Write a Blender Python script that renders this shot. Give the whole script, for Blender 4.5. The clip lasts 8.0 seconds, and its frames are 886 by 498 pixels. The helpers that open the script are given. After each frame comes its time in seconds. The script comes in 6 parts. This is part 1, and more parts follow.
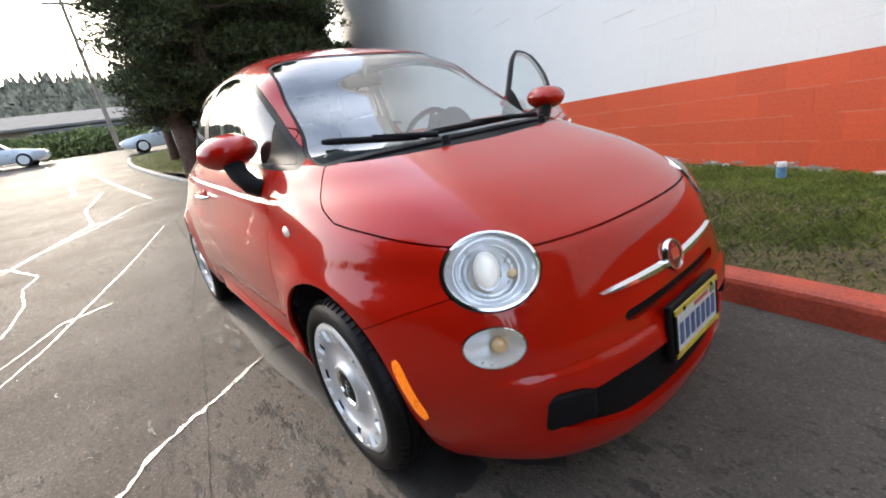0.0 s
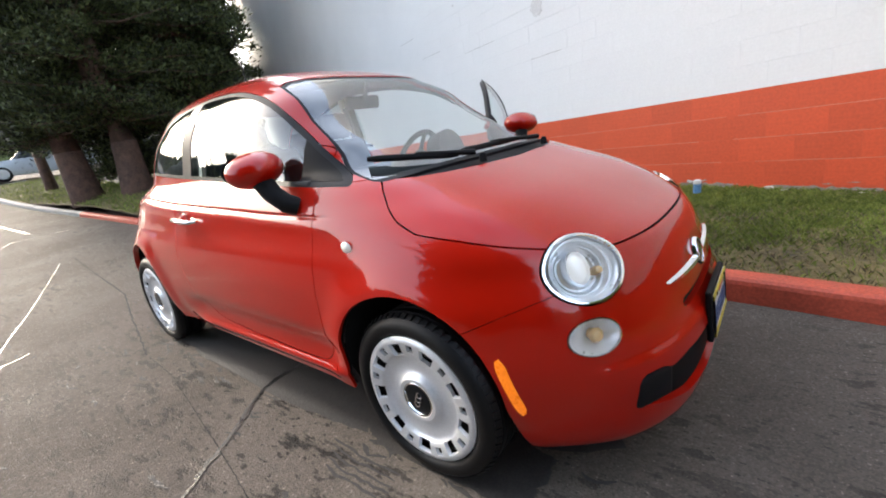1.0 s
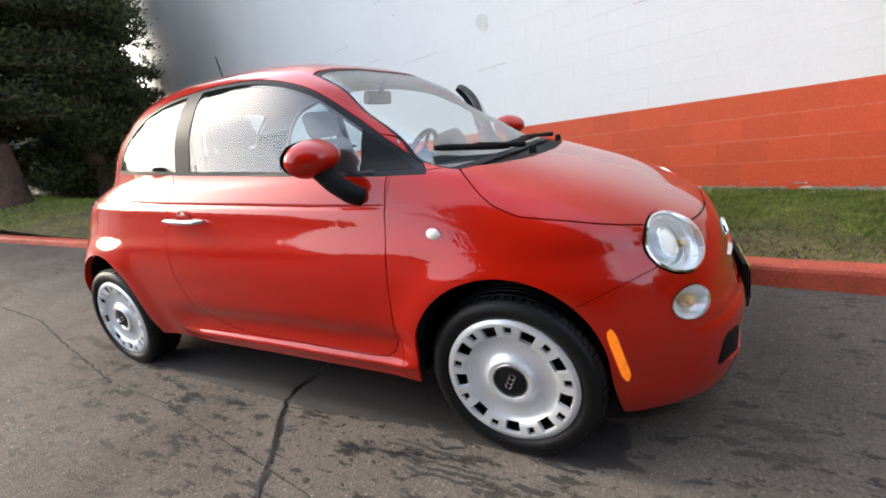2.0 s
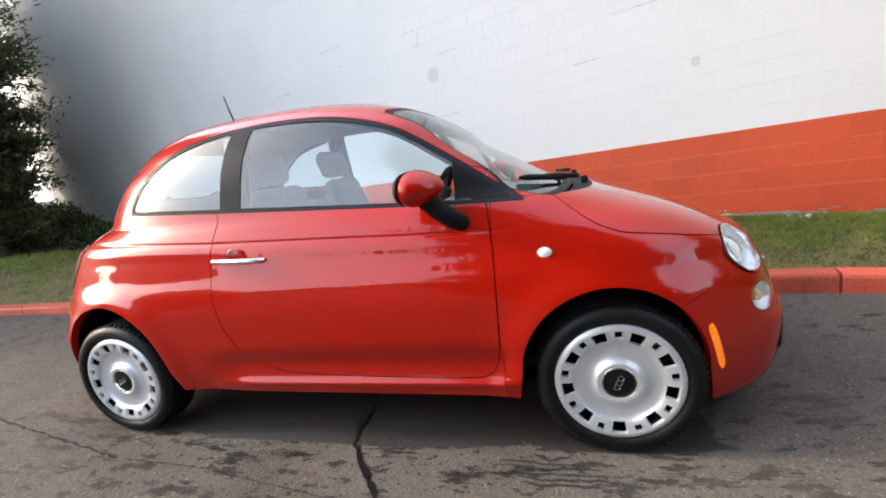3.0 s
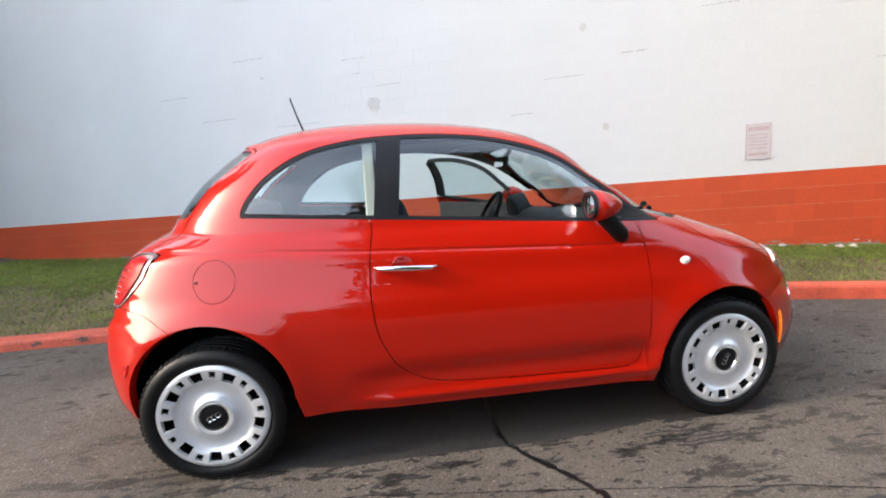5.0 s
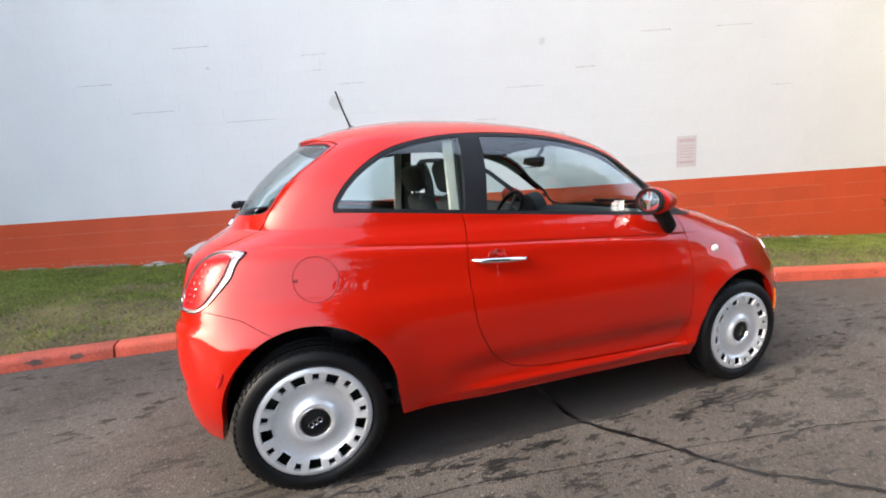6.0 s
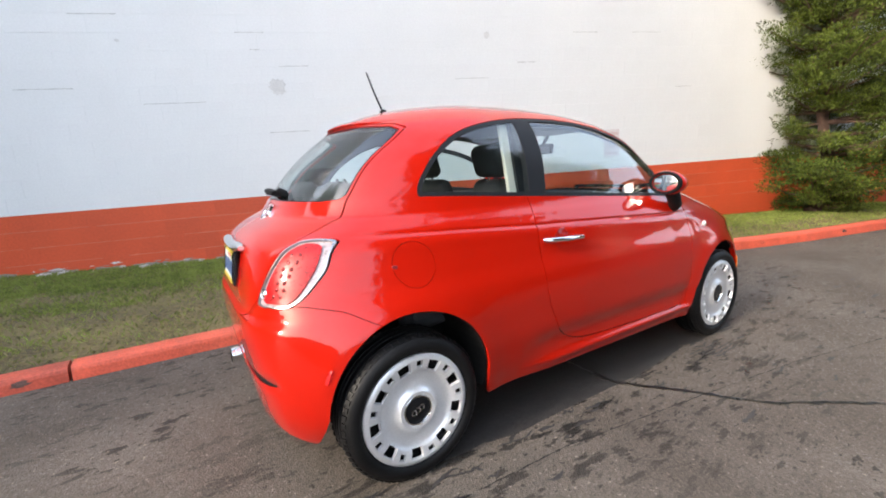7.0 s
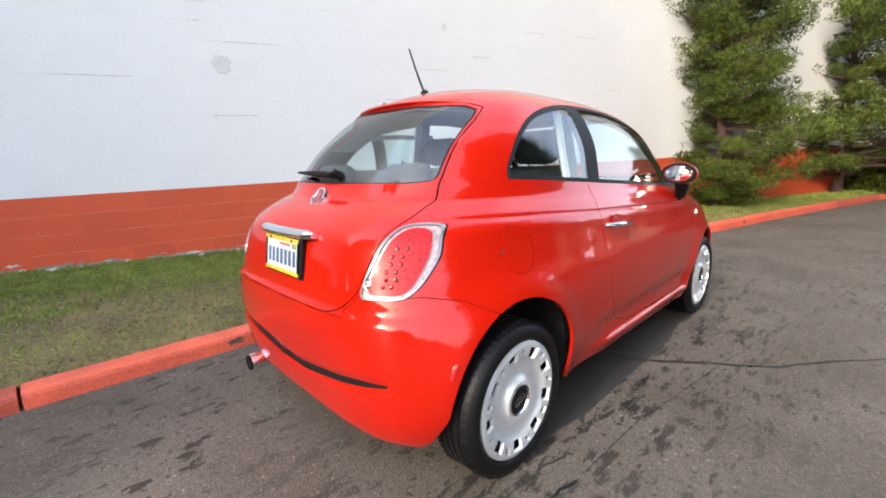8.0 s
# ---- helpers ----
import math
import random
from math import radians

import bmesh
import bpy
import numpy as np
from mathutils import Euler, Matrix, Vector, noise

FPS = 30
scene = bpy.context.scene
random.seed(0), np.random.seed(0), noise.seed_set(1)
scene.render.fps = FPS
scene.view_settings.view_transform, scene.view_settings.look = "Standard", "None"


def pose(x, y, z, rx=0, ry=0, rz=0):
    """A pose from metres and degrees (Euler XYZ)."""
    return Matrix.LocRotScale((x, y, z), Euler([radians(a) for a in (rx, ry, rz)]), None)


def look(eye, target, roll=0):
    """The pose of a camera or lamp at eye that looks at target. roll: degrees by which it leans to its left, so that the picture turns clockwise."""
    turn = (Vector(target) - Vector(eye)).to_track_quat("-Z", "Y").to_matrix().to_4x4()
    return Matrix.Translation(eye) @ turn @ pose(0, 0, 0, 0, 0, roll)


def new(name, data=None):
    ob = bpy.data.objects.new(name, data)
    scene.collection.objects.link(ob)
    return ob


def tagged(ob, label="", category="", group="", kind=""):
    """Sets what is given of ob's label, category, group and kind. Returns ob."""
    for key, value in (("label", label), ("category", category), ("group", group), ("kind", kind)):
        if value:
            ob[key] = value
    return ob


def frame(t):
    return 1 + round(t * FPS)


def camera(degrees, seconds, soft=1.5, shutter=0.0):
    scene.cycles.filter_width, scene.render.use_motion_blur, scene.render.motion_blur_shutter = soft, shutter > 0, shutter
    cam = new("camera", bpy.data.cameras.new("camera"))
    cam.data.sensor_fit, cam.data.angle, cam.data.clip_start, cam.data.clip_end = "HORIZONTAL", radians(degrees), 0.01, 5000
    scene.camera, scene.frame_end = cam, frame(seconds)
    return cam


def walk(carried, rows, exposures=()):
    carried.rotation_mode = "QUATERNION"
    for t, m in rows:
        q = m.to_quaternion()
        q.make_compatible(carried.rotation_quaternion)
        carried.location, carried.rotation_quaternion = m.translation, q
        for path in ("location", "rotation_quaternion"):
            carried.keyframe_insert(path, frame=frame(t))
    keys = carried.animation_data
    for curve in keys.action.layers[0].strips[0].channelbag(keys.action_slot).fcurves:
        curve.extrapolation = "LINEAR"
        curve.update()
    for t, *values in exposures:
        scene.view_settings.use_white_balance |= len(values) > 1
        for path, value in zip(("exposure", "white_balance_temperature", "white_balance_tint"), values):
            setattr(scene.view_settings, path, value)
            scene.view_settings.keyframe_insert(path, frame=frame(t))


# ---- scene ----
cam = camera(93.3, 8.0, soft=1.9)
PATH = [
    (0, (2.297, -1.176, 1.065), (0.775, -0.031, 0.454), -9.6),
    (0.5, (2.158, -1.37, 1.075), (0.76, -0.07, 0.479), -9.6),
    (1, (2.012, -1.563, 1.108), (0.77, -0.099, 0.55), -8.8),
    (1.2, (1.933, -1.597, 1.094), (0.725, -0.104, 0.535), -9.4),
    (2.3, (1.393, -2.023, 1.123), (0.622, -0.249, 0.614), -7.0),
    (2.5, (1.273, -2.095, 1.137), (0.568, -0.276, 0.696), -7.2),
    (3, (0.967, -2.223, 1.136), (0.452, -0.333, 0.731), -7.8),
    (3.5, (0.655, -2.321, 1.16), (0.344, -0.381, 0.787), -5.5),
    (4, (0.33, -2.429, 1.191), (0.226, -0.457, 0.874), -4.5),
    (4.5, (-0.007, -2.473, 1.177), (0.047, -0.496, 0.881), -3.9),
    (4.7, (-0.157, -2.475, 1.179), (-0.025, -0.503, 0.872), -3.8),
    (5.8, (-1.001, -2.402, 1.218), (-0.445, -0.507, 0.902), -1.5),
    (6, (-1.147, -2.361, 1.186), (-0.502, -0.494, 0.869), -2.3),
    (6.5, (-1.482, -2.217, 1.183), (-0.63, -0.442, 0.834), -0.9),
    (7, (-1.821, -2.068, 1.178), (-0.769, -0.408, 0.808), -2.6),
    (7.5, (-2.102, -1.838, 1.144), (-0.898, -0.279, 0.797), -3.7),
    (8, (-2.314, -1.585, 1.143), (-0.941, -0.186, 0.745), -1.4),
]
walk(cam, [(t, look(eye, target, roll)) for t, eye, target, roll in PATH])

# ---- world and sun ----
SUN_AZ, SUN_EL = -176.0, 24.0          # the low sun stands behind the conifers, along the car's tail
world = bpy.data.worlds.new("sky")
scene.world = world
world.use_nodes = True
wn = world.node_tree.nodes
sky = wn.new("ShaderNodeTexSky")
sky.sky_type, sky.sun_disc = "NISHITA", False
sky.sun_elevation, sky.sun_rotation = radians(SUN_EL), radians(90 - SUN_AZ)
sky.air_density, sky.dust_density, sky.ozone_density = 1.0, 4.0, 1.0
wn["Background"].inputs["Strength"].default_value = 0.135
# thin bright cloud over the clear sky
wtc, wno, wra, wmx = (wn.new("ShaderNode" + k) for k in ("TexCoord", "TexNoise", "ValToRGB", "Mix"))
wno.inputs["Scale"].default_value, wno.inputs["Detail"].default_value, wno.inputs["Roughness"].default_value = 2.6, 6, 0.6
wra.color_ramp.elements[0].position, wra.color_ramp.elements[0].color = 0.36, (0.18, 0.18, 0.18, 1)
wra.color_ramp.elements[1].position, wra.color_ramp.elements[1].color = 0.66, (0.66, 0.66, 0.66, 1)
wmx.data_type = "RGBA"
wmx.inputs["B"].default_value = (5.7, 6.35, 7.4, 1)
wl = world.node_tree.links
wl.new(wtc.outputs["Generated"], wno.inputs["Vector"])
wl.new(wno.outputs["Fac"], wra.inputs["Fac"])
wse, wmr, wmu = (wn.new("ShaderNode" + k) for k in ("SeparateXYZ", "MapRange", "Math"))
wmu.operation = "MULTIPLY"
wmr.inputs["From Min"].default_value, wmr.inputs["From Max"].default_value = 0.35, 0.95      # the cloud thins out overhead
wmr.inputs["To Min"].default_value, wmr.inputs["To Max"].default_value = 1.0, 0.55
wl.new(wtc.outputs["Generated"], wse.inputs[0])
wl.new(wse.outputs["Z"], wmr.inputs["Value"])
wl.new(wra.outputs["Color"], wmu.inputs[0])
wl.new(wmr.outputs["Result"], wmu.inputs[1])
wl.new(wmu.outputs[0], wmx.inputs["Factor"])
wl.new(sky.outputs[0], wmx.inputs["A"])
wl.new(wmx.outputs["Result"], wn["Background"].inputs["Color"])
sun_data = bpy.data.lights.new("sun", "SUN")
sun_data.energy, sun_data.angle, sun_data.color = 0.66, radians(6.0), (1.0, 0.91, 0.79)
sun = new("sun", sun_data)
_a, _e = radians(SUN_AZ), radians(SUN_EL)
sun.matrix_world = look((math.cos(_a) * 60 * math.cos(_e), math.sin(_a) * 60 * math.cos(_e), 60 * math.sin(_e)), (0, 0, 0))
scene.view_settings.exposure = 2.46

# ---- materials ----
def mat(name, col, rough=0.5, metal=0.0, var=0.15, scale=6.0, bump=0.0, bscale=80.0, coat=0.0, fine=0.5,
        rand=0.0, island=0.0, spec=0.5, rvar=0.1, emit=None, tint=None):
    """Principled material: base colour broken up by coarse and fine noise, with relief and uneven gloss."""
    m = bpy.data.materials.new(name)
    m.use_nodes = True
    nt = m.node_tree
    N, L = nt.nodes, nt.links
    b = N["Principled BSDF"]
    b.inputs["Metallic"].default_value = metal
    b.inputs["Specular IOR Level"].default_value = spec
    b.inputs["Coat Weight"].default_value = coat
    b.inputs["Coat Roughness"].default_value, b.inputs["Coat IOR"].default_value = 0.008, 1.43
    tc = N.new("ShaderNodeTexCoord")
    n1, n2 = N.new("ShaderNodeTexNoise"), N.new("ShaderNodeTexNoise")
    n1.inputs["Scale"].default_value, n1.inputs["Detail"].default_value = scale, 5
    n2.inputs["Scale"].default_value, n2.inputs["Detail"].default_value = bscale, 3
    for n in (n1, n2):
        L.new(tc.outputs["Object"], n.inputs["Vector"])
    mixn = N.new("ShaderNodeMix")
    mixn.inputs["Factor"].default_value = fine
    L.new(n1.outputs["Fac"], mixn.inputs["A"])
    L.new(n2.outputs["Fac"], mixn.inputs["B"])
    val = mixn.outputs["Result"]
    for amount, node, out in ((rand, "ShaderNodeObjectInfo", "Random"), (island, "ShaderNodeNewGeometry", "Random Per Island")):
        if amount:
            src = N.new(node)
            ma = N.new("ShaderNodeMath")
            ma.operation = "MULTIPLY_ADD"
            sub = N.new("ShaderNodeMath")
            sub.operation = "SUBTRACT"
            L.new(src.outputs[out], sub.inputs[0])
            sub.inputs[1].default_value = 0.5
            L.new(sub.outputs[0], ma.inputs[0])
            ma.inputs[1].default_value = amount
            L.new(val, ma.inputs[2])
            val = ma.outputs[0]
    ramp = N.new("ShaderNodeValToRGB")
    lo = [max(0.0, c * (1 - var * 1.6)) for c in col]
    hi = [min(1.0, c * (1 + var * 1.6)) for c in (tint or col)]
    ramp.color_ramp.elements[0].position, ramp.color_ramp.elements[0].color = 0.28, (*lo, 1)
    ramp.color_ramp.elements[1].position, ramp.color_ramp.elements[1].color = 0.72, (*hi, 1)
    L.new(val, ramp.inputs["Fac"])
    L.new(ramp.outputs["Color"], b.inputs["Base Color"])
    mr = N.new("ShaderNodeMapRange")
    mr.inputs["To Min"].default_value, mr.inputs["To Max"].default_value = max(0.0, rough - rvar), min(1.0, rough + rvar)
    L.new(n1.outputs["Fac"], mr.inputs["Value"])
    L.new(mr.outputs["Result"], b.inputs["Roughness"])
    if bump:
        bp = N.new("ShaderNodeBump")
        bp.inputs["Strength"].default_value, bp.inputs["Distance"].default_value = 1.0, bump
        L.new(n2.outputs["Fac"], bp.inputs["Height"])
        L.new(bp.outputs["Normal"], b.inputs["Normal"])
    if emit:
        b.inputs["Emission Color"].default_value = (*emit[0], 1)
        b.inputs["Emission Strength"].default_value = emit[1]
    return m


def pane(name, tint, rough=0.0, r0=0.06):
    """Thin clear sheet: see-through, with a gloss that grows towards grazing angles."""
    m = bpy.data.materials.new(name)
    m.use_nodes = True
    N, L = m.node_tree.nodes, m.node_tree.links
    N.remove(N["Principled BSDF"])
    tr, gl, fr, mx = (N.new("ShaderNode" + k) for k in ("BsdfTransparent", "BsdfGlossy", "LayerWeight", "MixShader"))
    tr.inputs["Color"].default_value = (*tint, 1)
    gl.inputs["Roughness"].default_value = rough
    fr.inputs["Blend"].default_value = 0.5
    pw, ma = N.new("ShaderNodeMath"), N.new("ShaderNodeMath")
    pw.operation, ma.operation = "POWER", "MULTIPLY_ADD"
    pw.inputs[1].default_value = 4.2
    ma.inputs[1].default_value, ma.inputs[2].default_value = 1 - r0, r0
    L.new(fr.outputs["Facing"], pw.inputs[0])
    L.new(pw.outputs[0], ma.inputs[0])
    L.new(ma.outputs[0], mx.inputs[0])
    L.new(tr.outputs[0], mx.inputs[1])
    L.new(gl.outputs[0], mx.inputs[2])
    L.new(mx.outputs[0], N["Material Output"].inputs[0])
    return m


M_PAINT = mat("red_car_paint", (0.385, 0.0075, 0.0017), 0.35, 0.0, var=0.04, scale=3, bscale=400, coat=1.0, rvar=0.06, spec=0.05)
M_BLACK = mat("black_plastic", (0.008, 0.008, 0.009), 0.58, var=0.2, bscale=500, bump=0.0002, spec=0.12)
M_FRAME = mat("dark_grey_window_frame", (0.014, 0.015, 0.018), 0.5, var=0.15, bscale=300, spec=0.12)
M_LINER = mat("black_liner", (0.007, 0.007, 0.007), 0.9, var=0.3, spec=0.15)
M_TYRE = mat("tyre_rubber", (0.0045, 0.0045, 0.005), 0.5, var=0.35, scale=9, bscale=120, bump=0.0006, spec=0.22)
M_COVER = mat("silver_wheel_cover", (0.64, 0.65, 0.67), 0.34, 0.5, var=0.08, scale=12, bscale=150)
M_STEEL = mat("dark_steel_wheel", (0.010, 0.010, 0.011), 0.6, 0.2, var=0.3)
M_CHROME = mat("chrome", (0.82, 0.83, 0.85), 0.08, 1.0, var=0.04, rvar=0.04)
M_RIM = mat("satin_lamp_rim", (0.34, 0.33, 0.34), 0.28, 0.9, var=0.1, rvar=0.08)
M_REFLECT = mat("satin_reflector", (0.98, 0.98, 0.95), 0.30, 0.45, var=0.05, scale=40, bscale=90, rvar=0.10)
M_MIRROR = mat("mirror_silver", (0.9, 0.91, 0.92), 0.01, 1.0, var=0.01, rvar=0.01)
M_GLASS = pane("window_glass", (0.80, 0.90, 0.90), 0.0, 0.11)
M_SCREEN = pane("windscreen_glass", (0.82, 0.90, 0.90), 0.0, 0.22)
M_CLEAR = pane("clear_lens", (0.93, 0.95, 0.97), 0.02, 0.06)
M_REDLENS = mat("red_lens", (0.38, 0.006, 0.008), 0.3, var=0.62, scale=70, bscale=150, coat=0.3, spec=0.2, rvar=0.10, fine=0.5)
mat_tail = mat("pale_tail_lens", (0.34, 0.27, 0.27), 0.3, 0.1, var=0.4, scale=60, bscale=220, coat=1.0, rvar=0.10, spec=0.5)
M_BOWL = mat("red_reflector_bowl", (0.22, 0.004, 0.006), 0.2, 0.3, var=0.6, scale=80, bscale=260, coat=0.6)
M_AMBER = mat("amber_lens", (0.95, 0.19, 0.006), 0.3, var=0.2, scale=60, bscale=200, coat=0.3, emit=((1.0, 0.22, 0.01), 0.10))
M_PEACH = mat("pale_amber_bulb", (0.86, 0.50, 0.22), 0.2, var=0.2, scale=60, bscale=200, coat=1.0)
M_BULB = mat("bulb_white", (0.9, 0.86, 0.78), 0.15, var=0.05, coat=1.0)
M_LIT = mat("lit_projector_lens", (0.9, 0.86, 0.78), 0.15, var=0.05, coat=1.0, emit=((1.0, 0.88, 0.66), 0.04))
M_INT = mat("interior_dark_grey", (0.045, 0.045, 0.047), 0.75, var=0.2, bscale=300, bump=0.0004)
M_SEAT = mat("grey_seat_cloth", (0.05, 0.05, 0.055), 0.95, var=0.2, bscale=500, bump=0.0006)
M_IVORY = mat("ivory_trim", (0.62, 0.59, 0.52), 0.6, var=0.08, bscale=200)
M_HEADLINER = mat("grey_headliner", (0.14, 0.135, 0.125), 0.95, var=0.1, bscale=500)
M_PLATE = mat("plate_white", (0.54, 0.59, 0.58), 0.4, var=0.08, scale=20)
M_PLATEBLUE = mat("plate_blue_ink", (0.05, 0.10, 0.22), 0.45, var=0.15)
M_PLATERED = mat("plate_red_ink", (0.45, 0.08, 0.08), 0.45, var=0.15)
M_YELLOW = mat("plate_frame_yellow", (0.50, 0.38, 0.03), 0.45, var=0.2, scale=30)
M_BADGE = mat("badge_red", (0.22, 0.015, 0.02), 0.2, var=0.15, coat=1.0)
M_RUST = mat("rusty_joint", (0.09, 0.06, 0.04), 0.8, var=0.4, scale=40)
M_WALLRED = mat("red_wall_paint", (0.62, 0.085, 0.027), 0.62, var=0.12, scale=1.4, bscale=45, bump=0.0012, rand=0.15)
M_WALLWHITE = mat("white_wall_paint", (0.76, 0.76, 0.75), 0.62, var=0.04, scale=1.1, bscale=45, bump=0.0012, rand=0.05)
M_PATCH = mat("bare_patch", (0.64, 0.63, 0.61), 0.8, var=0.10, scale=14, bscale=90, bump=0.002)
M_SCRAPE = mat("scraped_block", (0.30, 0.27, 0.24), 0.85, var=0.3, scale=14, bscale=90, bump=0.003)
M_JOINT = mat("open_joint_grey", (0.54, 0.53, 0.51), 0.85, var=0.25, scale=14, bscale=90)
M_SIGN = mat("faded_pink_sign", (0.66, 0.60, 0.60), 0.5, var=0.06, scale=9)
M_SIGNRED = mat("faded_sign_print", (0.60, 0.47, 0.47), 0.5, var=0.1, scale=30)
M_CURB = mat("red_kerb_paint", (0.50, 0.082, 0.042), 0.6, var=0.28, scale=5, bscale=70, bump=0.0025, rand=0.3)
M_CONC = mat("bare_kerb_concrete", (0.26, 0.25, 0.23), 0.85, var=0.25, scale=5, bscale=60, bump=0.003)
M_CHIP = mat("worn_kerb_patch", (0.10, 0.06, 0.05), 0.85, var=0.4, scale=18, bscale=90, bump=0.003)
M_SOIL = mat("lawn_soil", (0.088, 0.058, 0.026), 0.95, var=0.5, scale=2.6, bscale=30, bump=0.02, tint=(0.130, 0.100, 0.038))
M_MORTAR = mat("pale_mortar_line", (0.60, 0.22, 0.15), 0.8, var=0.25, scale=9, bscale=60)
M_WETTAR = mat("wet_tar_crack", (0.05, 0.048, 0.045), 0.26, var=0.4, scale=14, bscale=80, bump=0.002, spec=1.0, rvar=0.14)
# colour of damp marks, and of the shade painted beneath the car
M_DAMP_AND_SHADE = mat("damp_mark_and_shade", (0.024, 0.021, 0.019), 0.7, var=0.4, scale=20, bscale=120, bump=0.002)
M_GRASS = mat("grass_blades", (0.120, 0.160, 0.028), 0.6, var=0.26, scale=0.9, bscale=6, island=0.30, tint=(0.19, 0.225, 0.050), spec=0.2)
M_DRY = mat("dry_grass_blades", (0.15, 0.125, 0.058), 0.7, var=0.35, scale=1.5, bscale=6, island=0.5)
M_LITTER = mat("leaf_litter", (0.14, 0.09, 0.045), 0.8, var=0.4, island=0.8)
M_PINE = mat("pine_needles", (0.026, 0.046, 0.007), 0.65, var=0.5, scale=2.2, bscale=7, island=0.45, tint=(0.070, 0.092, 0.014), spec=0.15)
M_CEDAR = mat("dark_conifer_needles", (0.022, 0.032, 0.010), 0.65, var=0.5, scale=0.8, bscale=4, island=0.6, tint=(0.042, 0.052, 0.016), spec=0.25)
# the far woods' pale base colour stands in for distance haze
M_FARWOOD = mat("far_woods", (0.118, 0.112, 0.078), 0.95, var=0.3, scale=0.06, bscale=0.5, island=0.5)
M_HEDGE = mat("hedge_leaves", (0.12, 0.145, 0.045), 0.7, var=0.4, island=0.5, scale=1, bscale=5)
M_BARK = mat("red_brown_bark", (0.085, 0.048, 0.034), 0.9, var=0.5, scale=7, bscale=40, bump=0.02)
M_CANBLUE = mat("blue_can_print", (0.16, 0.36, 0.62), 0.35, 0.2, var=0.2, scale=30)
M_ALU = mat("white_aluminium", (0.75, 0.76, 0.76), 0.3, 0.4, var=0.08)
M_STONE = mat("pale_stone", (0.40, 0.37, 0.33), 0.85, var=0.3, scale=25, bscale=120, bump=0.003, island=0.4)
M_SILVER = mat("silver_car_paint", (0.48, 0.52, 0.57), 0.3, 0.4, var=0.05, coat=1.0)
M_CARGLASS = mat("dark_car_glass", (0.03, 0.035, 0.04), 0.05, var=0.1, spec=0.8, rvar=0.02)
M_HOUSE = mat("tan_siding", (0.38, 0.33, 0.26), 0.8, var=0.12, scale=2)
M_ROOF = mat("grey_metal_roof", (0.11, 0.108, 0.105), 0.9, var=0.2, scale=1.5, spec=0.08)
M_WINDOW = mat("dark_window", (0.05, 0.06, 0.07), 0.1, var=0.2, spec=0.8)
M_POLE = mat("weathered_pole", (0.16, 0.13, 0.10), 0.8, var=0.25, scale=8)
M_OLDTAR = mat("dull_tar_crack", (0.010, 0.010, 0.010), 0.75, var=0.4, scale=20, bscale=120, bump=0.003, spec=0.2)
M_TAR = mat("tar_crack", (0.008, 0.008, 0.008), 0.30, var=0.4, scale=20, bscale=120, bump=0.002, spec=0.5)


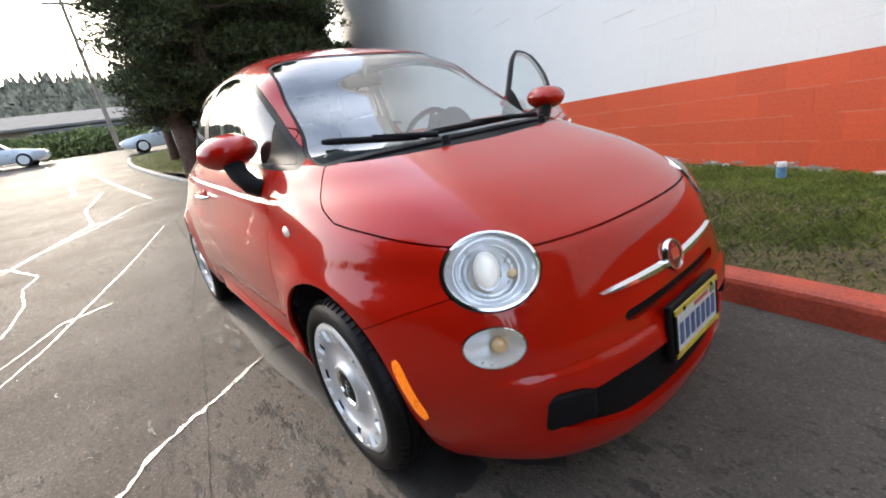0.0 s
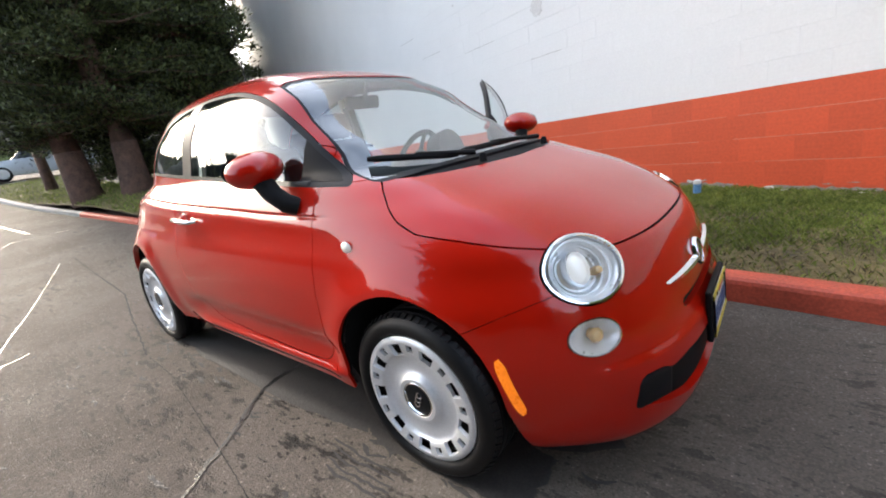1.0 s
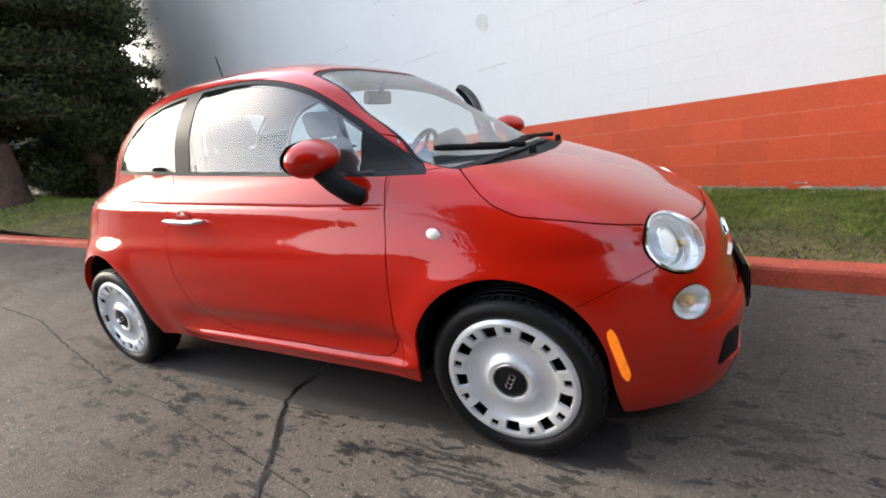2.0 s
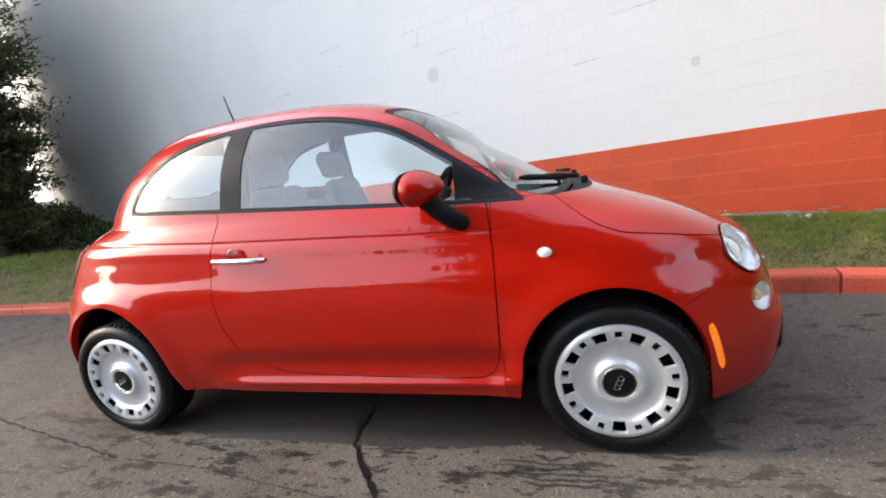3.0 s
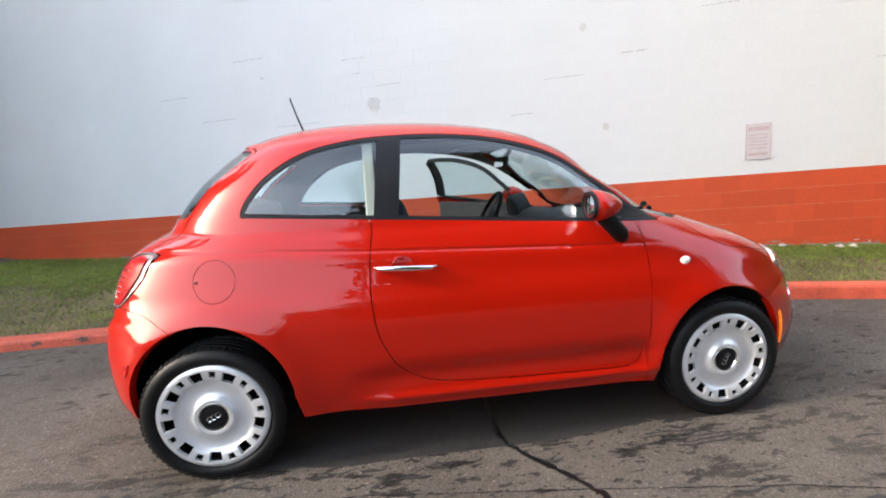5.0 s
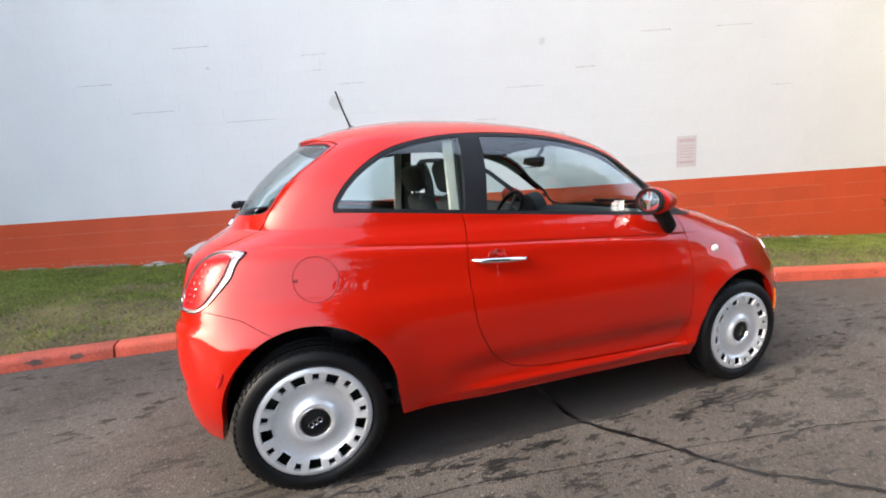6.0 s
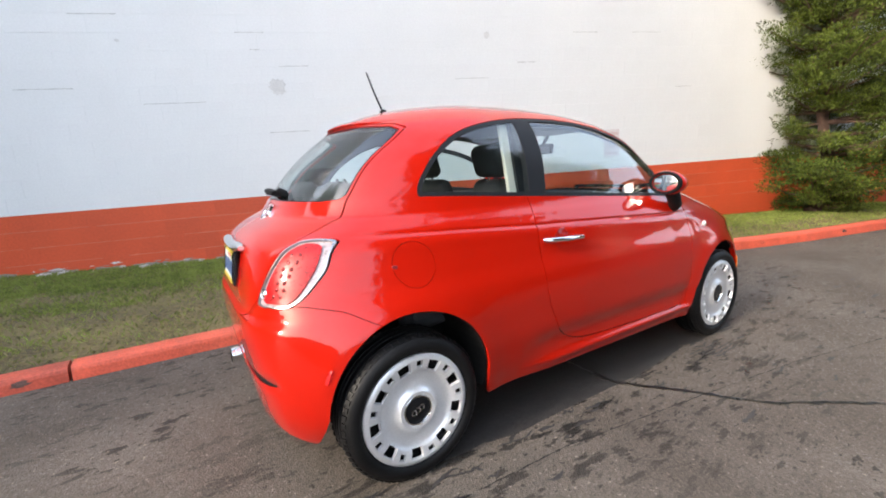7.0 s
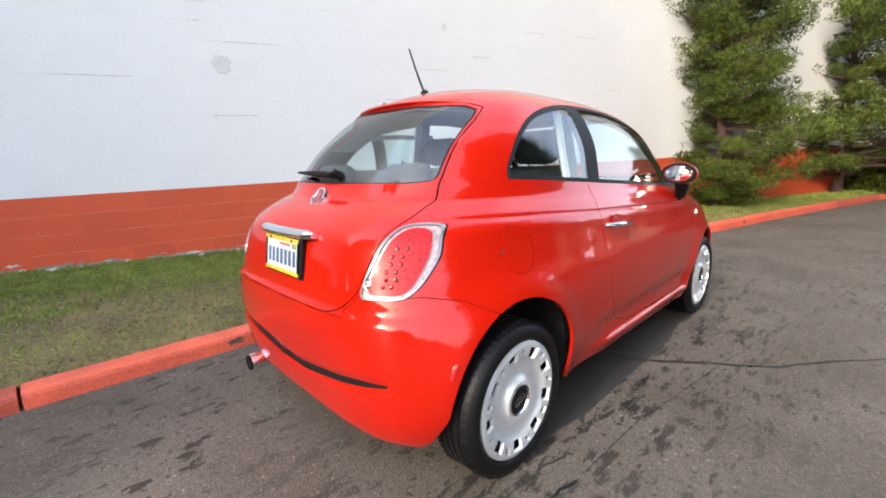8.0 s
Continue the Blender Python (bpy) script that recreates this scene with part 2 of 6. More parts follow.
def asphalt():
    """Grey worn asphalt: stone grain, oily dark blotches and damp, glossier streaks round the parked car."""
    m = bpy.data.materials.new("worn_asphalt")
    m.use_nodes = True
    N, L = m.node_tree.nodes, m.node_tree.links
    b = N["Principled BSDF"]
    tc = N.new("ShaderNodeTexCoord")

    def noise_node(scale, detail=4, vec=None, rough=0.55):
        n = N.new("ShaderNodeTexNoise")
        n.inputs["Scale"].default_value, n.inputs["Detail"].default_value, n.inputs["Roughness"].default_value = scale, detail, rough
        L.new(vec or tc.outputs["Object"], n.inputs["Vector"])
        return n.outputs["Fac"]

    def ramp(src, p0, p1, c0, c1):
        r = N.new("ShaderNodeValToRGB")
        r.color_ramp.elements[0].position, r.color_ramp.elements[0].color = p0, (*c0, 1)
        r.color_ramp.elements[1].position, r.color_ramp.elements[1].color = p1, (*c1, 1)
        L.new(src, r.inputs[0])
        return r.outputs["Color"]

    def mix(kind, fac, a, c):
        n = N.new("ShaderNodeMix")
        n.data_type, n.blend_type = "RGBA", kind
        if isinstance(fac, float):
            n.inputs["Factor"].default_value = fac
        else:
            L.new(fac, n.inputs["Factor"])
        L.new(a, n.inputs["A"])
        L.new(c, n.inputs["B"])
        return n.outputs["Result"]

    base = ramp(noise_node(1.1, 6), 0.3, 0.7, (0.086, 0.073, 0.0605), (0.139, 0.120, 0.101))
    vor = N.new("ShaderNodeTexVoronoi")
    vor.inputs["Scale"].default_value = 140
    L.new(tc.outputs["Object"], vor.inputs["Vector"])
    grain = ramp(vor.outputs["Color"], 0.2, 0.9, (0.80, 0.80, 0.80), (1.17, 1.16, 1.15))
    col = mix("MULTIPLY", 1.0, base, grain)
    speck_noise = noise_node(70, 2)
    specks = ramp(speck_noise, 0.64, 0.72, (1, 1, 1), (2.0, 1.95, 1.9))
    col = mix("MULTIPLY", 1.0, col, specks)
    # damp blotches, stretched along the lane
    mp = N.new("ShaderNodeMapping")
    mp.inputs["Scale"].default_value = (0.8, 2.6, 1.0)
    L.new(tc.outputs["Object"], mp.inputs["Vector"])
    damp = ramp(noise_node(3.6, 7, mp.outputs["Vector"], 0.68), 0.555, 0.60, (0, 0, 0), (0.9, 0.9, 0.9))
    near = N.new("ShaderNodeVectorMath")
    near.operation = "LENGTH"
    mp2 = N.new("ShaderNodeMapping")
    mp2.inputs["Location"].default_value, mp2.inputs["Scale"].default_value = (0.0, 0.62, 0.0), (0.36, 0.95, 0.0)
    L.new(tc.outputs["Object"], mp2.inputs["Vector"])
    L.new(mp2.outputs["Vector"], near.inputs[0])
    fall = ramp(near.outputs["Value"], 0.35, 1.15, (1, 1, 1), (0.0, 0.0, 0.0))
    mp3 = N.new("ShaderNodeMapping")
    mp3.inputs["Scale"].default_value = (0.9, 2.1, 1.0)
    L.new(tc.outputs["Object"], mp3.inputs["Vector"])
    drops = ramp(noise_node(7.0, 5, mp3.outputs["Vector"], 0.62), 0.580, 0.604, (0, 0, 0), (0.75, 0.75, 0.75))
    patchy = ramp(noise_node(0.55, 3), 0.42, 0.60, (0.0, 0.0, 0.0), (1, 1, 1))
    drops = mix("MULTIPLY", 1.0, drops, mix("LIGHTEN", 1.0, patchy, fall))
    mp4 = N.new("ShaderNodeMapping")
    mp4.inputs["Scale"].default_value = (1.0, 1.7, 1.0)
    L.new(tc.outputs["Object"], mp4.inputs["Vector"])
    spots = ramp(noise_node(24.0, 3, mp4.outputs["Vector"], 0.5), 0.640, 0.668, (0, 0, 0), (0.8, 0.8, 0.8))
    drops = mix("LIGHTEN", 1.0, drops, mix("MULTIPLY", 1.0, spots, mix("LIGHTEN", 1.0, patchy, fall)))
    wet = mix("LIGHTEN", 1.0, mix("MULTIPLY", 1.0, damp, fall), drops)
    dark = N.new("ShaderNodeRGB")
    dark.outputs[0].default_value = (0.015, 0.014, 0.013, 1)
    col = mix("MIX", wet, col, dark.outputs[0])
    L.new(col, b.inputs["Base Color"])
    rr = N.new("ShaderNodeMapRange")
    rr.inputs["To Min"].default_value, rr.inputs["To Max"].default_value = 0.78, 0.42
    b.inputs["IOR"].default_value = 1.11
    L.new(wet, rr.inputs["Value"])
    glint = N.new("ShaderNodeMapRange")
    glint.inputs["From Min"].default_value, glint.inputs["From Max"].default_value = 0.90, 0.93
    glint.inputs["To Min"].default_value, glint.inputs["To Max"].default_value = 0.0, 0.45
    chan = N.new("ShaderNodeSeparateColor")
    L.new(vor.outputs["Color"], chan.inputs[0])
    L.new(chan.outputs[0], glint.inputs["Value"])
    gsub = N.new("ShaderNodeMath")
    gsub.operation = "SUBTRACT"
    L.new(rr.outputs["Result"], gsub.inputs[0])
    L.new(glint.outputs["Result"], gsub.inputs[1])
    L.new(gsub.outputs[0], b.inputs["Roughness"])
    bp = N.new("ShaderNodeBump")
    bp.inputs["Strength"].default_value, bp.inputs["Distance"].default_value = 0.7, 0.0035
    L.new(vor.outputs["Distance"], bp.inputs["Height"])
    L.new(bp.outputs["Normal"], b.inputs["Normal"])
    return m


M_ASPHALT = asphalt()

# ---- mesh helpers ----
def obj(name, verts, faces, material, parent=None, label="", smooth=False, **tags):
    me = bpy.data.meshes.new(name)
    me.from_pydata([tuple(v) for v in verts], [], [tuple(int(i) for i in f) for f in faces])
    me.materials.append(material)
    if smooth:
        me.polygons.foreach_set("use_smooth", [True] * len(me.polygons))
    ob = new(name, me)
    if parent is not None:
        ob.parent = parent
    return tagged(ob, label, **tags)


def part(name, bm, material, parent, label="", smooth=False):
    """Links a bmesh as one mesh object under a thing or a part."""
    me = bpy.data.meshes.new(name)
    bm.to_mesh(me)
    bm.free()
    me.materials.append(material)
    if smooth:
        me.polygons.foreach_set("use_smooth", [True] * len(me.polygons))
        me.set_sharp_from_angle(angle=radians(38))
    ob = new(name, me)
    ob.parent = parent
    return tagged(ob, label)


def thing(name, label, category, at=(0, 0, 0), rz=0.0, group="", kind=""):
    ob = new(name)
    ob.empty_display_size = 0.1
    ob.matrix_world = pose(*at, 0, 0, rz)
    return tagged(ob, label, category, group, kind)


def box(sx, sy, sz, m=None, bevel=0.0, seg=2, taper=None):
    """A box of that size round the origin, bevelled, moved by m. taper: scale of the top in x and y."""
    bm = bmesh.new()
    bmesh.ops.create_cube(bm, size=1)
    for v in bm.verts:
        k = taper if taper and v.co.z > 0 else (1, 1)
        v.co = (v.co.x * sx * k[0], v.co.y * sy * k[1], v.co.z * sz)
    if bevel:
        bmesh.ops.bevel(bm, geom=bm.edges[:], offset=bevel, segments=seg, profile=0.5, affect="EDGES")
    if m is not None:
        bmesh.ops.transform(bm, matrix=m, verts=bm.verts)
    return bm


def lathe(profile, seg=48, m=None, closed=False):
    """Turns (radius, height) rows round the z axis."""
    bm = bmesh.new()
    rings = []
    for r, h in profile:
        if r < 1e-6:
            rings.append([bm.verts.new((0, 0, h))])
        else:
            rings.append([bm.verts.new((r * math.cos(2 * math.pi * i / seg), r * math.sin(2 * math.pi * i / seg), h)) for i in range(seg)])
    pairs = list(zip(rings, rings[1:])) + ([(rings[-1], rings[0])] if closed else [])
    for a, b in pairs:
        for i in range(seg):
            j = (i + 1) % seg
            if len(a) == 1 and len(b) == 1:
                continue
            if len(a) == 1:
                bm.faces.new((a[0], b[i], b[j]))
            elif len(b) == 1:
                bm.faces.new((a[i], a[j], b[0]))
            else:
                bm.faces.new((a[i], a[j], b[j], b[i]))
    bmesh.ops.recalc_face_normals(bm, faces=bm.faces)
    if m is not None:
        bmesh.ops.transform(bm, matrix=m, verts=bm.verts)
    return bm


def tube(points, radii, seg=10, flat=1.0, m=None):
    """A tapered tube along points; flat squashes it upright."""
    bm = bmesh.new()
    pts = [Vector(p) for p in points]
    rings = []
    for i, p in enumerate(pts):
        d = (pts[min(i + 1, len(pts) - 1)] - pts[max(i - 1, 0)]).normalized()
        side = d.cross(Vector((0, 0, 1)))
        side = side.normalized() if side.length > 1e-4 else Vector((1, 0, 0))
        up = side.cross(d).normalized()
        r = radii[i] if isinstance(radii, (list, tuple)) else radii
        rings.append([bm.verts.new(p + side * r * math.cos(a) + up * r * flat * math.sin(a)) for a in (2 * math.pi * k / seg for k in range(seg))])
    for a, b in zip(rings, rings[1:]):
        for k in range(seg):
            bm.faces.new((a[k], a[(k + 1) % seg], b[(k + 1) % seg], b[k]))
    bm.faces.new(rings[0])
    bm.faces.new(rings[-1])
    bmesh.ops.recalc_face_normals(bm, faces=bm.faces)
    if m is not None:
        bmesh.ops.transform(bm, matrix=m, verts=bm.verts)
    return bm


def join(*bms):
    out = bmesh.new()
    for b in bms:
        me = bpy.data.meshes.new("tmp")
        b.to_mesh(me)
        b.free()
        out.from_mesh(me)
        bpy.data.meshes.remove(me)
    return out


def curve_at(keys, x):
    """Smooth line through (x, value) keys."""
    k = np.array(keys, float)
    return smooth_interp(np.atleast_1d(np.asarray(x, float)), k[:, 0], k[:, 1])


def smooth_interp(x, xs, ys):
    h = np.diff(xs)
    d = np.diff(ys) / h
    m = np.zeros_like(ys)
    m[1:-1] = np.where(d[:-1] * d[1:] > 0, 2 * d[:-1] * d[1:] / np.where(np.abs(d[:-1] + d[1:]) < 1e-12, 1, d[:-1] + d[1:]), 0)
    m[0], m[-1] = d[0], d[-1]
    i = np.clip(np.searchsorted(xs, x) - 1, 0, len(h) - 1)
    t = np.clip((x - xs[i]) / h[i], 0, 1)
    return (ys[i] * (2 * t**3 - 3 * t**2 + 1) + m[i] * h[i] * (t**3 - 2 * t**2 + t) + ys[i + 1] * (3 * t**2 - 2 * t**3) + m[i + 1] * h[i] * (t**3 - t**2))

# ---- the lot: ground, kerb, lawn, wall ----
KERB = [(-23.0, 1.5), (-21.5, 0.1), (-18.0, -0.1), (-15.0, 0.05), (-12.0, 0.35), (-9.0, 0.75), (-6.0, 1.02), (-4.4, 1.10), (-2.6, 1.18), (-1.0, 1.15),
        (0.5, 1.04), (1.7, 0.92), (2.7, 0.78), (3.5, 0.57), (4.4, 0.28), (5.6, -0.05), (7.3, -0.42), (12.8, -1.83), (20.0, -4.0), (40.0, -10.0)]
WALL_TURN, WALL_AT = -19.5, (-0.42, 3.83)
WALL_D = (math.cos(radians(WALL_TURN)), math.sin(radians(WALL_TURN)))


def kerb_y(x):
    return curve_at(KERB, x)


def wall_y(x):
    return WALL_AT[1] + (np.asarray(x, float) - WALL_AT[0]) * WALL_D[1] / WALL_D[0]


def road_z(x, y):
    """The lot is flat by the car and climbs towards the far end, behind the car's tail."""
    x, y = np.asarray(x, float), np.asarray(y, float)
    r = 0.085 * 1.4 * np.log1p(np.exp(np.clip((-6.0 - x) / 1.4, -30, 30)))
    return np.minimum(r, 2.05)


def kerb_h(x):
    return np.interp(x, [-3, 0, 1.5], [0.088, 0.105, 0.125])


def lawn_z(x, y):
    x, y = np.asarray(x, float), np.asarray(y, float)
    k, w = kerb_y(x.ravel()).reshape(x.shape), wall_y(x)
    f = np.clip((y - k) / np.maximum(w - k, 0.3), 0, 1)
    hump = 0.05 * np.exp(-((f - 0.45) / 0.25) ** 2)
    base = kerb_h(x) - 0.02 + hump + 0.07 * f
    return base + road_z(x, y) * np.clip(1.25 - 1.3 * f, 0.0, 1) + 0.30 * np.exp(-((x + 11) / 3.2) ** 2 - ((y - 1.8) / 1.3) ** 2)


def grid_sheet(name, xs, ys, zfun, material, **tags):
    X, Y = np.meshgrid(xs, ys)
    Z = zfun(X, Y)
    nx = len(xs)
    v = np.stack([X.ravel(), Y.ravel(), Z.ravel()], 1)
    f = [(j * nx + i, j * nx + i + 1, (j + 1) * nx + i + 1, (j + 1) * nx + i) for j in range(len(ys) - 1) for i in range(nx - 1)]
    return obj(name, v, f, material, smooth=True, **tags)


gx = np.concatenate([[-1500, -700, -300, -150, -90, -60, -45], np.arange(-36, 20.1, 0.8), [25, 35, 50, 80, 150, 400, 1500]])
gy = np.concatenate([[-1500, -500, -200, -100, -60, -40], np.arange(-30, 12.1, 1.2), [16, 25, 40, 80, 200, 600, 1500]])
ground = grid_sheet("ground", gx, gy, road_z, M_ASPHALT, label="worn grey asphalt lot with damp blotches and cracks", category="asphalt", kind="structure")


def ribbon(name, pts, width, material, parent, label="", lift=0.004, seed=1, step=0.06):
    """A crack: a thin uneven strip on the asphalt along a wandering line."""
    rng = random.Random(seed)
    dense = []
    for (x0, y0), (x1, y1) in zip(pts, pts[1:]):
        n = max(2, int(math.hypot(x1 - x0, y1 - y0) / step))
        dense += [(x0 + (x1 - x0) * i / n, y0 + (y1 - y0) * i / n) for i in range(n)]
    dense.append(pts[-1])
    v, f = [], []
    for i, (x, y) in enumerate(dense):
        a, b = dense[max(i - 1, 0)], dense[min(i + 1, len(dense) - 1)]
        dx, dy = b[0] - a[0], b[1] - a[1]
        l = math.hypot(dx, dy) or 1
        nx, ny = -dy / l, dx / l
        j = rng.uniform(-0.5, 0.5) * width * 1.1
        w = width * rng.uniform(0.25, 0.8) * (0.3 if i in (0, len(dense) - 1) else 1)
        for s in (-1, 1):
            px, py = x + nx * (j + s * w), y + ny * (j + s * w)
            v.append((px, py, float(road_z(px, py)) + lift))
        if i:
            f.append((2 * i - 2, 2 * i - 1, 2 * i + 1, 2 * i))
    return obj(name, v, f, material, parent, label)


ribbon("crack", [(0.06, -0.2), (0.05, -0.7), (0.07, -0.80), (0.33, -1.15), (0.46, -1.35), (0.58, -1.42), (0.86, -1.65), (1.15, -1.95), (1.3, -2.6), (1.3, -3.6)], 0.019, M_TAR, ground, "dark tar-filled crack", seed=3, step=0.03)
ribbon("crack", [(-1.02, -0.97), (-0.57, -0.99), (0.28, -1.12), (1.05, -1.25), (1.84, -1.45), (3.5, -1.75), (6.5, -2.3)], 0.0035, M_OLDTAR, ground, "thin crack along the lane", seed=4, step=0.03)
ribbon("crack", [(-1.05, -0.97), (-1.41, -0.90), (-2.1, -0.77), (-2.9, -0.60), (-6.0, -0.4)], 0.010, M_OLDTAR, ground, "thin crack along the lane", seed=5, step=0.03)
for k, (line, width) in enumerate((([(-1.7, -2.3), (-2.06, -2.09), (-3.0, -2.05), (-3.74, -2.14), (-4.3, -2.05), (-5.19, -2.38), (-6.09, -2.10), (-7.55, -1.54), (-7.6, -0.98)], 0.016),
                                   ([(-3.6, -3.3), (-5.0, -2.46), (-5.85, -2.21), (-7.1, -1.47), (-8.7, -0.75), (-8.8, 0.24)], 0.012),
                                   ([(-0.6, -2.1), (-1.40, -1.80), (-2.39, -1.52), (-3.48, -1.21), (-5.75, -0.60)], 0.010),
                                   ([(-1.30, -2.0), (-1.91, -1.73), (-2.05, -1.40)], 0.012), ([(-29.0, -3.3), (-15.9, -1.9), (-12.5, -1.8)], 0.05), ([(-28.0, -2.3), (-13.7, -0.9), (-9.3, -0.4)], 0.05),
                                   ([(-5.2, -2.4), (-6.5, -3.4), (-9.0, -3.6), (-13.0, -4.6)], 0.03), ([(-7.3, -1.5), (-9.5, -1.6), (-12.0, -1.2)], 0.03))):
    ribbon("crack", line, width, M_WETTAR, ground, "wet glinting crack in the asphalt", seed=20 + k, step=0.05)
# damp tyre prints by the front wheel and drips along the sill
rdm = random.Random(31)
for i in range(5):
    y = -0.845 - i * 0.026
    ribbon("damp_print", [(0.70 + 0.02 * i, y), (0.86, y - 0.012), (1.06 + 0.03 * rdm.random(), y - 0.004)], 0.008, M_DAMP_AND_SHADE, ground, "damp tyre print", 0.003, 60 + i, 0.03)
for i in range(120):
    x, y = (rdm.uniform(-1.6, 1.7), -0.66 - abs(rdm.gauss(0, 0.16))) if i < 60 else (rdm.uniform(-2.6, 3.4), -0.95 + rdm.gauss(0, 0.38))
    l = rdm.uniform(0.03, 0.16)
    ribbon("damp_print", [(x, y), (x + l * 0.5, y + rdm.uniform(-0.02, 0.02)), (x + l, y + rdm.uniform(-0.02, 0.02))], rdm.uniform(0.006, 0.018), M_DAMP_AND_SHADE, ground, "", 0.0025 + 0.0002 * (i % 5), 80 + i, 0.025)

# damp asphalt beneath the car, with its contact shade painted in as dark colour
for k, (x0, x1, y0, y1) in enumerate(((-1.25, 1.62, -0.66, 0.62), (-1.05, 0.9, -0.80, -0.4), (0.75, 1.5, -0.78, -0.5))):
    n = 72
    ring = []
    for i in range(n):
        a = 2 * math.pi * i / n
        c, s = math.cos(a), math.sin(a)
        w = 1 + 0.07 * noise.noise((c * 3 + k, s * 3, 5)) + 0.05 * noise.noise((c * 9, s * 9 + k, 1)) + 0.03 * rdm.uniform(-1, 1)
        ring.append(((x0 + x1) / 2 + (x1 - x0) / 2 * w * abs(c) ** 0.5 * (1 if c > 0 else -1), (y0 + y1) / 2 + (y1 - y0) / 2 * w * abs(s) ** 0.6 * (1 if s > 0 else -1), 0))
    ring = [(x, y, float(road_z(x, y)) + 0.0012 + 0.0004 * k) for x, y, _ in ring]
    obj("damp_shade_patch", ring, [tuple(range(n))], M_DAMP_AND_SHADE, ground, "damp asphalt beneath the car with contact shade painted in")

# kerb stones, each about 2.4 m long, following the bend
kx = np.arange(-23.0, 39.9, 0.15)
ky = kerb_y(kx)
klen = np.concatenate([[0], np.cumsum(np.hypot(np.diff(kx), np.diff(ky)))])
kerb_top = thing("kerb", "red painted concrete kerb with worn chips along the lawn", "kerb", kind="structure")
S_JOINT = float(np.interp(-2.495, kx, klen))
PITCH = float(np.interp(2.68, kx, klen) - S_JOINT) / 2


def kerb_stone(s0, s1, material, label=""):
    n = max(2, int((s1 - s0) / 0.2))
    v, f = [], []
    ss = np.linspace(s0, s1, n + 1)
    for s in ss:
        x, y = float(np.interp(s, klen, kx)), float(np.interp(s, klen, ky))
        x2, y2 = float(np.interp(s + 0.05, klen, kx)), float(np.interp(s + 0.05, klen, ky))
        l = math.hypot(x2 - x, y2 - y) or 1
        nx, ny = -(y2 - y) / l, (x2 - x) / l
        h = float(kerb_h(x))
        z0 = float(road_z(x, y))
        wob = 0.004 * noise.noise((s * 2.1, 0, 0))
        for off, hh in ((0.0, -0.05), (0.012, h - 0.030), (0.020, h - 0.011), (0.036, h), (0.135, h + 0.004), (0.150, h - 0.008), (0.155, -0.05)):
            v.append((x + nx * (off + wob), y + ny * (off + wob), z0 + hh + (wob if hh > 0 else 0)))
    for i in range(n):
        for k in range(6):
            a = i * 7 + k
            f.append((a, a + 7, a + 8, a + 1))
    f += [tuple(range(7)), tuple(range(n * 7 + 6, n * 7 - 1, -1))]
    return obj("kerb_stone", v, f, material, kerb_top, label, smooth=False)


i0 = int(-S_JOINT // PITCH)
for i in range(i0, 26):
    a, b = S_JOINT + i * PITCH + 0.008, S_JOINT + (i + 1) * PITCH - 0.008
    if b < 0.3 or a > klen[-1]:
        continue
    xm = float(np.interp((a + b) / 2, klen, kx))
    kerb_stone(max(a, 0), min(b, klen[-1]), M_CURB if xm > -9.5 else M_CONC, "" if xm > -9.5 else "bare grey concrete kerb stone")
# worn spots where the paint is gone
rng = random.Random(11)
for sx in (-2.72, -2.95, -3.3, 2.95, 4.6, -1.5, 6.2):
    s = float(np.interp(sx, kx, klen))
    n = 14
    v = [(0, 0, 0)]
    x, y = float(np.interp(s, klen, kx)), float(np.interp(s, klen, ky))
    x2, y2 = float(np.interp(s + 0.05, klen, kx)), float(np.interp(s + 0.05, klen, ky))
    ang = math.atan2(y2 - y, x2 - x)
    h = float(kerb_h(x))
    v = []
    for ring in (0.0, 1.0):
        for k in range(n):
            a = 2 * math.pi * k / n
            r = ring * rng.uniform(0.6, 1.15)
            u, w = 0.055 * r * math.cos(a), 0.022 * r * math.sin(a)
            v.append((x + math.cos(ang) * u - math.sin(ang) * (0.003 + 0.012 * (h * 0.5 + w) / h), y + math.sin(ang) * u + math.cos(ang) * (0.003 + 0.012 * (h * 0.5 + w) / h), float(road_z(x, y)) + h * 0.52 + w))
    f = [tuple(range(n, 2 * n))]
    obj("worn_patch", v, f, M_CHIP, kerb_top, "dark patch of bare kerb")

# lawn between kerb and wall
lx = np.concatenate([np.arange(-23, -12, 0.6), np.arange(-12, 9, 0.2), np.arange(9, 40, 0.8)])
lf = np.linspace(0, 1, 22)
LV, LF = [], []
for x in lx:
    y0, y1 = float(kerb_y(x)[0]) + 0.14, float(wall_y(x)) + 0.05
    for t in lf:
        y = y0 + (y1 - y0) * t
        bump = 0.018 * noise.noise((x * 2.2, y * 2.2, 0)) + 0.010 * noise.noise((x * 7, y * 7, 3))
        LV.append((x, y, float(lawn_z(np.array([x]), np.array([y]))[0]) + bump * min(1, t * 6)))
nl = len(lf)
for i in range(len(lx) - 1):
    for j in range(nl - 1):
        LF.append((i * nl + j, (i + 1) * nl + j, (i + 1) * nl + j + 1, i * nl + j + 1))
lawn = obj("lawn", LV, LF, M_SOIL, smooth=True, label="patchy lawn strip with bare brown soil", category="lawn", kind="structure")


